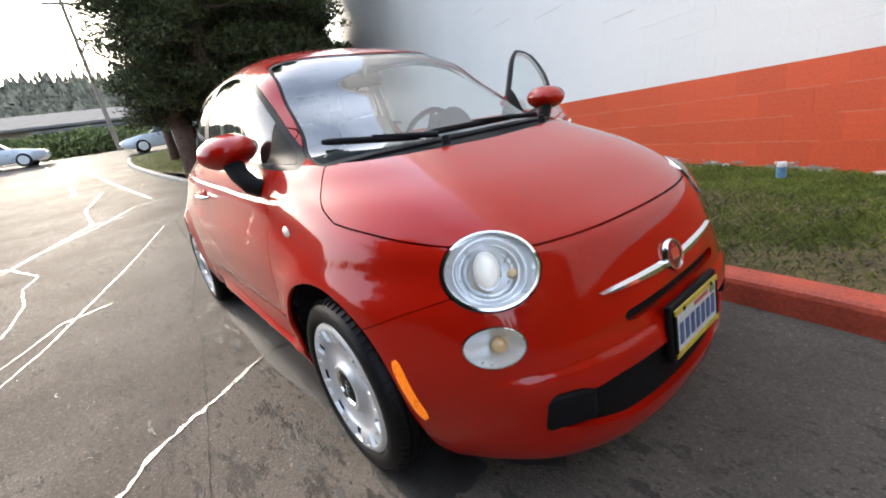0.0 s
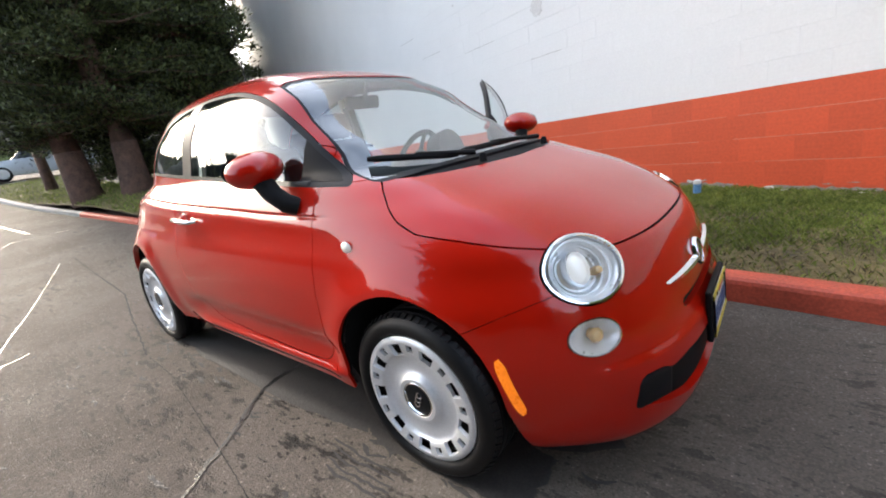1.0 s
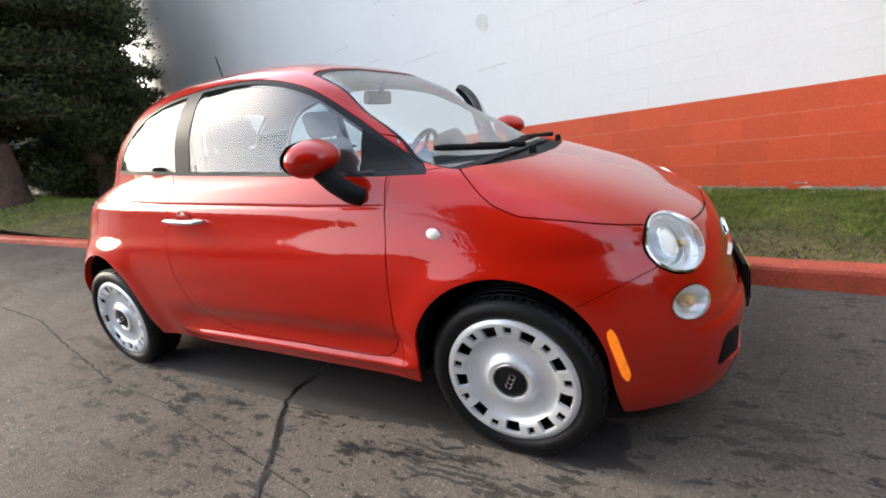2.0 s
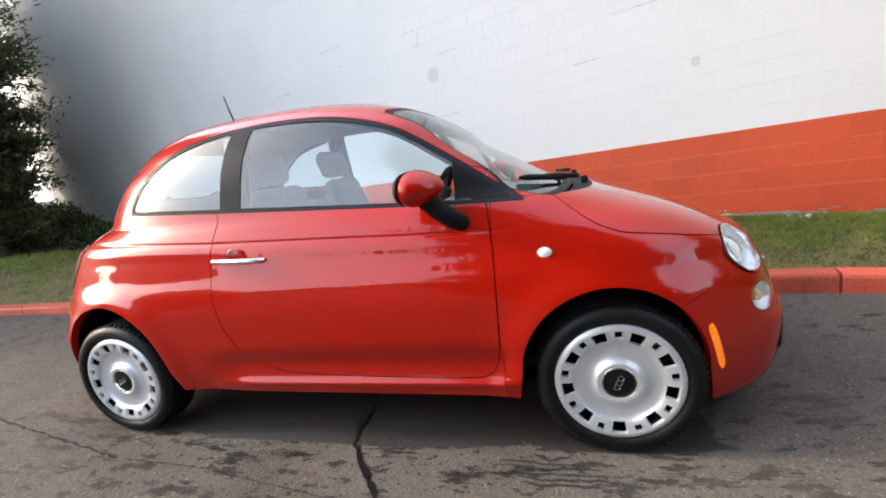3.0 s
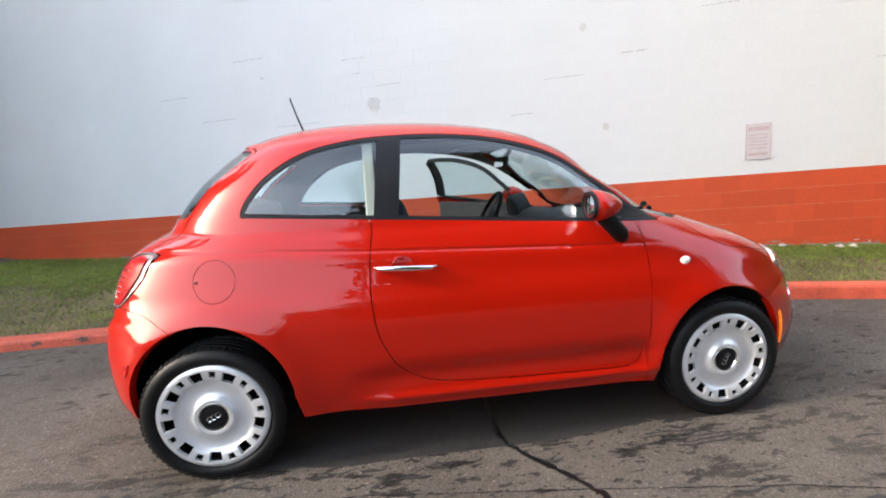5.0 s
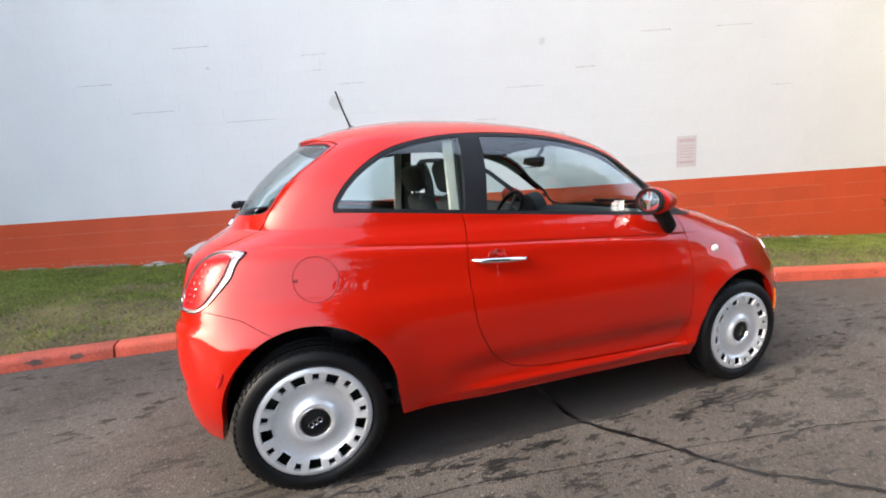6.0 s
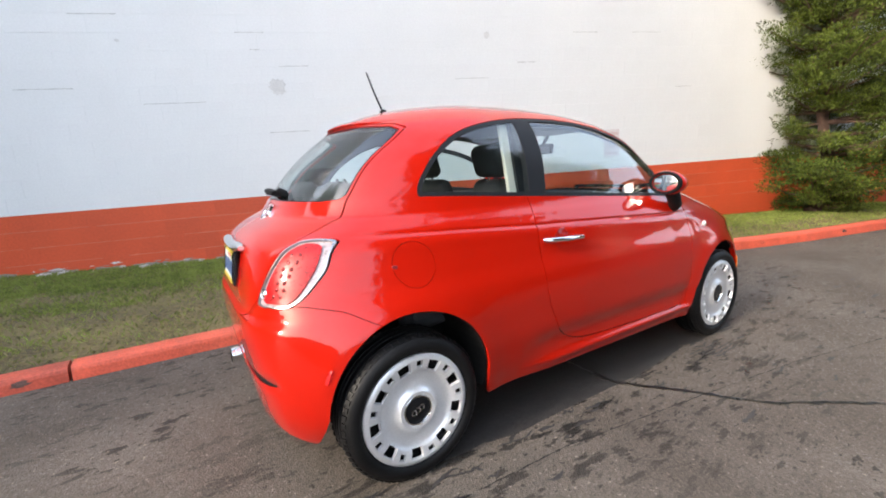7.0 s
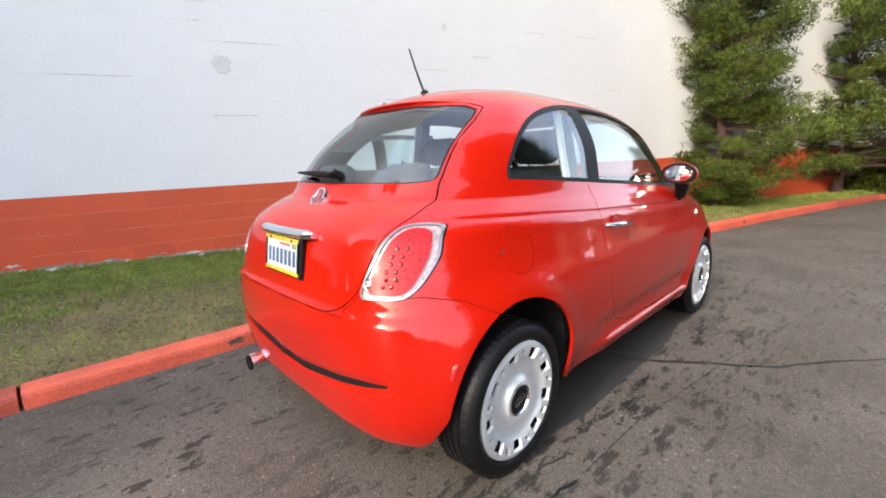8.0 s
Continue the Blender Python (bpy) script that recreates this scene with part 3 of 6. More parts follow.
def blades(name, n, xr, material, label, seed, hgt, keep, parent=None):
    """Grass as small bent blades, thick where the lawn is green and thin on bare soil."""
    r = np.random.RandomState(seed)
    x = r.uniform(xr[0], xr[1], n)
    t = r.uniform(0.0, 1.0, n)
    y0, y1 = kerb_y(x) + 0.15, wall_y(x) - 0.03
    y = y0 + (y1 - y0) * t
    dens = np.array([noise.noise((a * 0.9, b * 1.6, 7)) + 0.5 * noise.noise((a * 3.1, b * 3.5, 2)) for a, b in zip(x, y)])
    ok = keep(dens, t, r.uniform(0, 1, n))
    x, y, t = x[ok], y[ok], t[ok]
    z = lawn_z(x, y) - 0.008
    k = len(x)
    a = r.uniform(0, 2 * math.pi, k)
    h = r.uniform(hgt[0], hgt[1], k)
    w = r.uniform(0.0015, 0.0035, k)
    lean = r.uniform(0.2, 1.1, k) * h
    b = r.uniform(0, 2 * math.pi, k)
    v = np.empty((k, 4, 3))
    v[:, 0] = np.stack([x - w * np.cos(a), y - w * np.sin(a), z], 1)
    v[:, 1] = np.stack([x + w * np.cos(a), y + w * np.sin(a), z], 1)
    v[:, 2] = np.stack([x + lean * 0.35 * np.cos(b) + w * 0.8 * np.cos(a), y + lean * 0.35 * np.sin(b) + w * 0.8 * np.sin(a), z + h * 0.65], 1)
    v[:, 3] = np.stack([x + lean * np.cos(b), y + lean * np.sin(b), z + h], 1)
    i = np.arange(k)[:, None] * 4
    f = np.concatenate([i + np.array([[0, 1, 2]]), i + np.array([[0, 2, 3]])])
    return obj(name, v.reshape(-1, 3), f, material, parent, label, category="grass", kind="stuff")


blades("grass", 330000, (-8.0, 10.0), M_GRASS, "short green lawn grass", 5, (0.016, 0.046), lambda d, t, u: (u < np.clip(0.40 + 1.1 * d + 2.4 * (t - 0.36), 0.14, 1.0)))
blades("dry_grass", 60000, (-8.0, 8.0), M_DRY, "dry straw-coloured grass near the kerb", 6, (0.012, 0.04), lambda d, t, u: (t < 0.62) & (u < 0.75))
blades("island_grass", 50000, (-22.0, -8.0), M_GRASS, "green grass on the raised bed under the conifers", 8, (0.04, 0.09), lambda d, t, u: (t < 0.75))
blades("far_grass", 26000, (10.0, 24.0), M_GRASS, "green grass by the wall shrubs", 9, (0.03, 0.07), lambda d, t, u: u < 0.8)

# ---- block wall: red below, white above ----
wall = thing("wall_north", "painted concrete block wall, red band below white", "wall", kind="structure")
wall.matrix_world = pose(*WALL_AT, 0.955, 0, 0, WALL_TURN) @ pose(0, 0, 0, 0, -1.55, 0)
BL, BH = 0.406, 0.203
WALL_S0, WALL_S1 = -18.6, 40.0


def block_mesh(name, material, l=BL, h=BH):
    d, bx, bz = 0.0022, 0.0005, 0.0020
    x0, x1, z0, z1 = 0.0003, l - 0.0003, 0.0010, h - 0.0010
    v = [(x0, d, z0), (x1, d, z0), (x1, d, z1), (x0, d, z1), (x0 + bx, 0, z0 + bz), (x1 - bx, 0, z0 + bz), (x1 - bx, 0, z1 - bz), (x0 + bx, 0, z1 - bz)]
    f = [(4, 5, 6, 7), (0, 1, 5, 4), (1, 2, 6, 5), (2, 3, 7, 6), (3, 0, 4, 7)]
    me = bpy.data.meshes.new(name)
    me.from_pydata(v, [], f)
    me.materials.append(material)
    return me, v, f


me_red, bv, bf = block_mesh("block_red", M_WALLRED)
me_white, _, _ = block_mesh("block_white", M_WALLWHITE)
backs = box(WALL_S1 - WALL_S0, 0.25, 10.0, pose((WALL_S0 + WALL_S1) / 2, 0.1270, 3.0))
part("wall_core", backs, M_WALLWHITE, wall, "filled joints behind the block faces")
back_red = box(WALL_S1 - WALL_S0, 0.02, 2.0, pose((WALL_S0 + WALL_S1) / 2, 0.0114, -1.002))
part("wall_core", back_red, M_WALLRED, wall, "red filled joints behind the block faces")
rest = {0: ([], []), 1: ([], [])}
rngw = random.Random(5)
for row in range(-6, 26):
    off = (row % 2) * BL / 2
    n0, n1 = int(WALL_S0 / BL) - 1, int(WALL_S1 / BL)
    for c in range(n0, n1):
        s = c * BL + off
        if s < WALL_S0 or s + BL > WALL_S1:
            continue
        z = row * BH
        proud = rngw.uniform(-0.0012, 0.0012)
        near = -1.7 < s < 6.4 and -5 <= row <= 8
        if near:
            o = new("block", me_red if row < 0 else me_white)
            o.parent = wall
            o.matrix_local = pose(s, proud, z)
        else:
            V, F = rest[0 if row < 0 else 1]
            k = len(V)
            V += [(s + a, proud + b, z + e) for a, b, e in bv]
            F += [tuple(k + i for i in q) for q in bf]
for key, nm, material in ((0, "red_blocks", M_WALLRED), (1, "white_blocks", M_WALLWHITE)):
    o = obj(nm, *rest[key], material, wall, kind="stuff")


# the courses of the red band show as thin pale lines
rml = random.Random(77)
for row in range(-5, 0):
    s = -8.0
    while s < 12.0:
        l = rml.uniform(0.5, 2.4)
        if rml.random() < (0.92 if row > -5 else 0.5):
            n = 14
            z = row * BH
            top = [(s + l * i / n, -0.0016, z + rml.uniform(0.0012, 0.0042)) for i in range(n + 1)]
            bot = [(s + l * i / n, -0.0016, z - rml.uniform(0.0008, 0.0026)) for i in range(n + 1)]
            obj("mortar_line", top + bot, [(i, i + 1, n + 2 + i, n + 1 + i) for i in range(n)], M_MORTAR, wall, "pale mortar line between red blocks")
        s += l + rml.uniform(0.0, 0.35)


def blotch(name, s, z, rx, rz, material, label, seed, lift=0.006, parent=wall, rough=0.3):
    r = random.Random(seed)
    n = 22
    ring = [(s + rx * r.uniform(1 - rough, 1.1) * math.cos(2 * math.pi * k / n), -lift, z + rz * r.uniform(1 - rough, 1.1) * math.sin(2 * math.pi * k / n)) for k in range(n)]
    inner = [(s + (x - s) * 0.85, -lift - 0.002, z + (q - z) * 0.85) for x, _, q in ring]
    f = [(k, (k + 1) % n, n + (k + 1) % n, n + k) for k in range(n)] + [tuple(range(n, 2 * n))]
    return obj(name, ring + inner, f, material, parent, label)


Z0 = 0.955
blotch("plaster_patch", -0.03, 2.33 - Z0, 0.11, 0.12, M_PATCH, "grey plaster patch on the white blocks", 1)
blotch("plaster_patch", 3.1, 1.70 - Z0, 0.045, 0.05, M_PATCH, "small grey spot on the white blocks", 2)
blotch("plaster_patch", 2.85, 2.95 - Z0, 0.045, 0.05, M_PATCH, "small grey spot on the white blocks", 3)
blotch("plaster_patch", -1.75, 2.9 - Z0, 0.03, 0.02, M_PATCH, "small grey spot on the white blocks", 4)
for s, z, l, sd in ((-0.45, 2.98, 0.34, 1), (-0.3, 2.82, 0.12, 2), (0.02, 2.62, 0.36, 3), (2.35, 2.40, 0.50, 4), (3.3, 2.62, 0.30, 5), (1.9, 2.06, 0.28, 6), (5.2, 2.9, 0.5, 7),
                    (-2.2, 3.2, 0.5, 8), (4.2, 3.0, 0.4, 9), (-1.6, 2.1, 0.7, 10), (-2.9, 2.3, 0.6, 11), (-0.2, 1.75, 0.5, 12), (6.0, 2.2, 0.3, 13), (-3.6, 2.7, 0.5, 14)):
    r = random.Random(sd)
    zz = round((z - Z0) / BH) * BH
    n = 12
    top = [(s + l * i / n, -0.0035, zz + 0.004 + r.uniform(-0.002, 0.003)) for i in range(n + 1)]
    bot = [(s + l * i / n, -0.0035, zz - 0.004 + r.uniform(-0.003, 0.002)) for i in range(n + 1)]
    obj("open_joint", top + bot, [(i, i + 1, n + 2 + i, n + 1 + i) for i in range(n)], M_JOINT, wall, "open grey mortar joint")
def wall_foot(s):
    """Height of the lawn at the wall, in the wall's own frame."""
    x = WALL_AT[0] + s * WALL_D[0]
    return float(lawn_z(np.array([x]), wall_y(np.array([x])))[0]) - Z0 - s * math.tan(radians(1.55))


# bare, dirty footing that shows in an uneven band above the grass
rf = random.Random(8)
s = -5.0
while s < 7.0:
    l = rf.uniform(0.25, 0.9)
    n = max(6, int(l / 0.035))
    top = [(s + l * i / n, -0.0040, wall_foot(s + l * i / n) + 0.030 + rf.uniform(-0.014, 0.016) * min(1, 3 * min(i, n - i) / n)) for i in range(n + 1)]
    bot = [(x, y, z - 0.12) for x, y, z in top]
    obj("bare_footing", top + bot, [(i, n + 1 + i, n + 2 + i, i + 1) for i in range(n)], M_SCRAPE, wall, "dirty bare block at the foot of the wall")
    s += l + rf.uniform(0.0, 0.35)
for sd in range(90):
    r = random.Random(100 + sd)
    s = r.uniform(-4.5, 6.5)
    big = sd % 9 == 0
    blotch("flaked_paint", s, wall_foot(s) + r.uniform(0.02, 0.07), r.uniform(0.05, 0.13) if big else r.uniform(0.012, 0.06), r.uniform(0.010, 0.020) if big else r.uniform(0.004, 0.012), M_SCRAPE if sd % 6 else M_PATCH, "flaked paint at the foot of the wall", sd + 40, 0.004, rough=0.75)

# faded sign on the wall
sign = thing("wall_sign", "faded pink parking notice with illegible print on the white wall", "sign")
sign.matrix_world = wall.matrix_world @ pose(4.845, -0.012, 1.475 - Z0 - 0.13)
bm = box(0.27, 0.006, 0.43, None, 0.002)
part("panel", bm, M_SIGN, sign)
for i, (w, h, z) in enumerate(((0.22, 0.05, 0.15), (0.20, 0.016, 0.08), (0.21, 0.016, 0.04), (0.17, 0.016, 0.0), (0.21, 0.016, -0.04), (0.18, 0.016, -0.08), (0.21, 0.035, -0.15))):
    part("print_bar", box(w, 0.002, h, pose(0, -0.0045, z)), M_SIGNRED, sign)
for sx, w, h in ((-0.129, 0.006, 0.42), (0.129, 0.006, 0.42)):
    part("border", box(w, 0.002, h, pose(sx, -0.0045, 0)), M_SIGNRED, sign)

# can and stones by the wall
cx, cy = 1.42, 2.80
can = thing("drink_can", "blue and white drink can standing on the grass", "can", (cx, cy, float(lawn_z(np.array([cx]), np.array([cy]))[0]) + 0.02))
part("body", lathe([(0.0, 0.002), (0.024, 0.0), (0.033, 0.008), (0.033, 0.085)], 24), M_CANBLUE, can, "blue printed can side", smooth=True)
part("top", lathe([(0.033, 0.0855), (0.033, 0.108), (0.027, 0.12), (0.026, 0.117), (0.0, 0.116)], 24), M_ALU, can, "bare aluminium rim", smooth=True)
rs = random.Random(21)
for i in range(46):
    x = rs.uniform(-4.0, 6.8)
    y = float(wall_y(x)) - rs.uniform(0.02, 0.16)
    z = float(lawn_z(np.array([x]), np.array([y]))[0])
    r = rs.uniform(0.018, 0.05)
    bm = bmesh.new()
    bmesh.ops.create_icosphere(bm, subdivisions=1, radius=r)
    for v in bm.verts:
        v.co = Vector((v.co.x * rs.uniform(0.8, 1.4), v.co.y * rs.uniform(0.7, 1.2), v.co.z * rs.uniform(0.5, 0.9)))
    st = thing("stone", "pale stone lying at the foot of the wall", "stone", (x, y, z + r * 0.2), rs.uniform(0, 180), group="stones along the wall")
    part("stone_body", bm, M_STONE, st)

# ---- the red hatchback ----
# Waterlines of the body, from the sill to the roof: height, nose x, tail x, half width, exponents of nose and tail corners
ROWS_LOW = [
    (0.140, 1.828, -1.520, 0.712, 6.6, 2.45, 7.6, 3.9),
    (0.190, 1.846, -1.572, 0.735, 7.0, 2.50, 8.6, 4.4),
    (0.250, 1.853, -1.606, 0.755, 7.2, 2.55, 9.6, 4.8),
    (0.360, 1.856, -1.624, 0.787, 7.0, 2.62, 10.8, 5.3),
    (0.480, 1.829, -1.640, 0.802, 6.8, 2.78, 9.8, 5.1),
    (0.600, 1.785, -1.652, 0.804, 6.6, 2.78, 7.5, 4.8),
    (0.700, 1.746, -1.651, 0.794, 6.1, 2.50, 5.5, 4.85),
    (0.780, 1.612, -1.636, 0.771, 6.45, 3.45, 4.55, 5.2),
    (0.850, 1.466, -1.622, 0.752, 5.70, 3.75, 4.55, 4.9),
    (0.910, 1.292, -1.602, 0.733, 4.85, 3.90, 4.76, 4.4),
    (0.965, 1.115, -1.544, 0.706, 4.60, 4.45, 4.78, 3.9),
    (1.000, 0.972, -1.487, 0.684, 4.50, 4.70, 4.78, 3.45),
]
ROWS_HIGH = [
    (1.020, 0.934, -1.458, 0.675, 4.40, 4.75, 4.78, 3.0),
    (1.100, 0.806, -1.404, 0.656, 4.75, 5.40, 4.77, 3.0),
    (1.200, 0.630, -1.325, 0.632, 5.20, 6.40, 4.76, 2.95),
    (1.300, 0.528, -1.224, 0.585, 4.75, 5.90, 4.73, 2.65),
    (1.380, 0.402, -1.122, 0.526, 4.05, 5.00, 4.45, 2.35),
    (1.435, 0.266, -1.022, 0.453, 3.30, 3.85, 3.76, 2.15),
    (1.470, 0.128, -0.912, 0.368, 2.71, 3.05, 3.10, 1.95),
    (1.494, -0.040, -0.775, 0.272, 2.51, 2.85, 2.60, 1.9),
    (1.507, -0.230, -0.615, 0.152, 2.31, 2.65, 2.10, 1.85),
    (1.512, -0.400, -0.520, 0.000, 2.11, 2.5, 1.85, 1.85),
]
BODY = np.array(ROWS_LOW + ROWS_HIGH)
FRONT_AXLE, REAR_AXLE, WHEEL_R, HUB_Y = 1.15, -1.15, 0.29, 0.765
ARCHES = ((1.135, 0.333, 0.318), (-1.145, 0.352, 0.326))


def arch_gap(X, Z, cx, cz):
    """Distance from the middle of a wheel arch, which is round above its centre and runs straight down below it."""
    return np.where(Z >= cz, np.hypot(X - cx, Z - cz), np.abs(X - cx) * (1 - 0.10 * np.clip((cz - Z) / 0.2, 0, 1)))


def row_at(z):
    """Waterline numbers at heights z."""
    z = np.atleast_1d(np.asarray(z, float))
    return np.stack([smooth_interp(z, BODY[:, 0], BODY[:, k]) for k in range(1, 8)], -1)


def centre_x(z):
    return np.interp(z, [1.0, 1.3, 1.512], [0.0, -0.1, -0.46])


def side_y(x, z):
    """Half width of the body at x, z."""
    r = row_at(z)
    xm = centre_x(z)
    x = np.atleast_1d(np.asarray(x, float))
    front = x > xm
    a = np.where(front, r[:, 0] - xm, xm - r[:, 1])
    n = np.where(front, r[:, 3], r[:, 5])
    m = np.where(front, r[:, 4], r[:, 6])
    q = np.clip(np.abs(x - xm) / np.maximum(a, 1e-4), 0, 1)
    return r[:, 2] * (1 - q**n) ** (1 / m)


def nose_x(y, z):
    r = row_at(z)
    xm = centre_x(z)
    q = np.clip(np.abs(np.atleast_1d(y)) / np.maximum(r[:, 2], 1e-4), 0, 1)
    return xm + (r[:, 0] - xm) * (1 - q ** r[:, 4]) ** (1 / r[:, 3])


def tail_x(y, z):
    r = row_at(z)
    xm = centre_x(z)
    q = np.clip(np.abs(np.atleast_1d(y)) / np.maximum(r[:, 2], 1e-4), 0, 1)
    return xm + (r[:, 1] - xm) * (1 - q ** r[:, 6]) ** (1 / r[:, 5])


def top_z(x, y):
    lo, hi = 0.6, 1.512
    for _ in range(40):
        mid = (lo + hi) / 2
        if float(side_y(x, mid)[0]) > abs(y) and float(row_at(mid)[0, 0]) > x > float(row_at(mid)[0, 1]):
            lo = mid
        else:
            hi = mid
    return lo


def bulge(X, Z):
    """How far the flanks stand out from the plain waterlines: arch lips, pressed line, sill."""
    d = np.zeros_like(X)
    for cx, cz, r in ARCHES:                         # rolled wheel-arch lips
        q = arch_gap(X, Z, cx, cz)
        d += 0.016 * np.exp(-((q - r) / 0.075) ** 2)
    line = np.interp(X, [-1.3, -0.87, -0.49, 0.045, 0.42, 0.75], [0.958, 0.941, 0.919, 0.897, 0.880, 0.871])   # pressed line under the windows
    d -= 0.0062 * np.exp(-((Z - line) / 0.0055) ** 2) * np.clip((X + 1.33) / 0.06, 0, 1) * np.clip((0.86 - X) / 0.2, 0, 1)
    d += 0.004 * np.exp(-((Z - line + 0.03) / 0.03) ** 2) * np.clip((0.95 - X) / 0.4, 0, 1)
    mid = np.clip((X + 0.62) / 0.2, 0, 1) * np.clip((0.84 - X) / 0.1, 0, 1)
    d -= 0.022 * np.exp(-((Z - 0.375) / 0.052) ** 2) * mid   # the door skin tucks in above the sill
    d += 0.012 * np.exp(-((Z - 0.285) / 0.028) ** 2) * mid
    d += 0.013 / (1 + np.exp((Z - 0.297) / 0.004)) * mid     # ledge of the sill
    return d


def flank(x, z):
    """Half width of the finished flank at x, z."""
    return float(side_y(x, z)[0] + bulge(np.array([float(x)]), np.array([float(z)]))[0])


def half_body(nu=230):
    """Points and normals of the right half, waterline by waterline."""
    zs = np.concatenate([np.linspace(0.14, 0.60, 62)[:-1], np.linspace(0.60, 0.86, 30)[:-1], np.linspace(0.86, 0.985, 30)[:-1], np.linspace(0.985, 1.03, 10)[:-1],
                         np.linspace(1.03, 1.38, 38)[:-1], np.linspace(1.38, 1.494, 20)[:-1], 1.512 - 0.018 * (1 - np.linspace(0, 1, 14)) ** 2])
    P = np.zeros((len(zs), nu, 3))
    u = np.linspace(0, math.pi, 1600)
    c, s = -np.cos(u), np.sin(u)
    for i, z in enumerate(zs):
        xf, xr, w, nf, mf, nr, mr = row_at(z)[0]
        xm = float(centre_x(z))
        n, m = np.where(c > 0, nf, nr), np.where(c > 0, mf, mr)
        x = xm + np.where(c > 0, xf - xm, xm - xr) * np.sign(c) * np.abs(c) ** (2 / n)
        y = w * np.abs(s) ** (2 / m)
        l = np.concatenate([[0], np.cumsum(np.hypot(np.diff(x), np.diff(y)))])
        t = np.linspace(0, l[-1], nu)
        P[i, :, 0], P[i, :, 1], P[i, :, 2] = np.interp(t, l, x), -np.interp(t, l, y), z
    P[:, 0, 1] = P[:, -1, 1] = 0
    X, Y, Z = P[..., 0], P[..., 1], P[..., 2]
    side = np.clip((np.abs(Y) - 0.45) / 0.15, 0, 1)
    d = bulge(X, Z)
    P[..., 1] -= d * side
    nose = np.clip((X - 1.5) / 0.2, 0, 1)             # bumper roll at the nose and the raised centre panel
    P[..., 0] += nose * (0.009 / (1 + np.exp((Z - np.interp(np.abs(Y), [0.25, 0.63], [0.448, 0.441])) / 0.0028)) * np.clip((0.65 - np.abs(Y)) / 0.05, 0, 1) + 0.010 * np.clip(1 - np.abs(Y) / 0.42, 0, 1) ** 0.5 * np.exp(-((Z - 0.62) / 0.13) ** 2))
    tail = np.clip((-X - 1.4) / 0.15, 0, 1)
    P[..., 0] -= tail * (0.018 / (1 + np.exp((Z - 0.672) / 0.006)) * np.clip((0.72 - np.abs(Y)) / 0.1, 0, 1) - 0.013 * np.exp(-((Z - np.interp(np.abs(Y), [0, 0.344, 0.6], [0.380, 0.420, 0.459])) / 0.024) ** 2) * np.clip((0.64 - np.abs(Y)) / 0.04, 0, 1))
    du, dv = np.gradient(P, axis=1), np.gradient(P, axis=0)
    N = np.cross(du, dv)
    N /= np.linalg.norm(N, axis=2)[..., None] + 1e-12
    N[:, 0, 1] = N[:, -1, 1] = 0
    N[-1] = (0, 0, 1)
    if N[60, nu // 2, 1] > 0:
        N = -N
    N /= np.linalg.norm(N, axis=2)[..., None] + 1e-12
    nv = len(zs)
    i = np.arange(nv * nu).reshape(nv, nu)
    a, b, c2, e = i[:-1, :-1].ravel(), i[:-1, 1:].ravel(), i[1:, 1:].ravel(), i[1:, :-1].ravel()
    F = np.concatenate([np.stack([a, b, c2], 1), np.stack([a, c2, e], 1)])
    return P.reshape(-1, 3), N.reshape(-1, 3), F


class Skin:
    """The triangles of one body half, which smooth outlines cut into panels."""

    def __init__(self):
        P, N, self.all = half_body()
        self.P, self.N = P.copy(), N.copy()

    def split(self, F, fun, gap=0.0):
        inside = self.cut(F, lambda P: fun(P) + gap)[0]
        return inside, self.cut(F, lambda P: fun(P) - gap)[1] if gap else self.cut(F, fun)[1]

    def cut(self, F, fun):
        if len(F) == 0:
            return F, F
        used = np.unique(F)
        s = np.zeros(len(self.P))
        s[used] = fun(self.P[used])
        s[np.abs(s) < 2e-5] = -2e-5
        neg = s[F] < 0
        k = neg.sum(1)
        ins, outs = [F[k == 3]], [F[k == 0]]
        extra_p, extra_n, seen = [], [], {}
        base = len(self.P)

        def cross(i, j):
            key = (i, j) if i < j else (j, i)
            if key not in seen:
                t = s[key[0]] / (s[key[0]] - s[key[1]])
                extra_p.append(self.P[key[0]] * (1 - t) + self.P[key[1]] * t)
                n = self.N[key[0]] * (1 - t) + self.N[key[1]] * t
                extra_n.append(n / np.linalg.norm(n))
                seen[key] = base + len(extra_p) - 1
            return seen[key]

        a_in, a_out = [], []
        for tri in F[(k > 0) & (k < 3)]:
            tri = [int(q) for q in tri]
            lone = (s[tri[0]] < 0, s[tri[1]] < 0, s[tri[2]] < 0)
            want = sum(lone) == 1
            p = lone.index(want)
            a, b, c = tri[p], tri[(p + 1) % 3], tri[(p + 2) % 3]
            ab, ac = cross(a, b), cross(a, c)
            one, two = [(a, ab, ac)], [(ab, b, c), (ab, c, ac)]
            (a_in if want else a_out).extend(one)
            (a_out if want else a_in).extend(two)
        if extra_p:
            self.P, self.N = np.vstack([self.P, extra_p]), np.vstack([self.N, extra_n])
        if a_in:
            ins.append(np.array(a_in))
        if a_out:
            outs.append(np.array(a_out))
        return np.concatenate(ins), np.concatenate(outs)


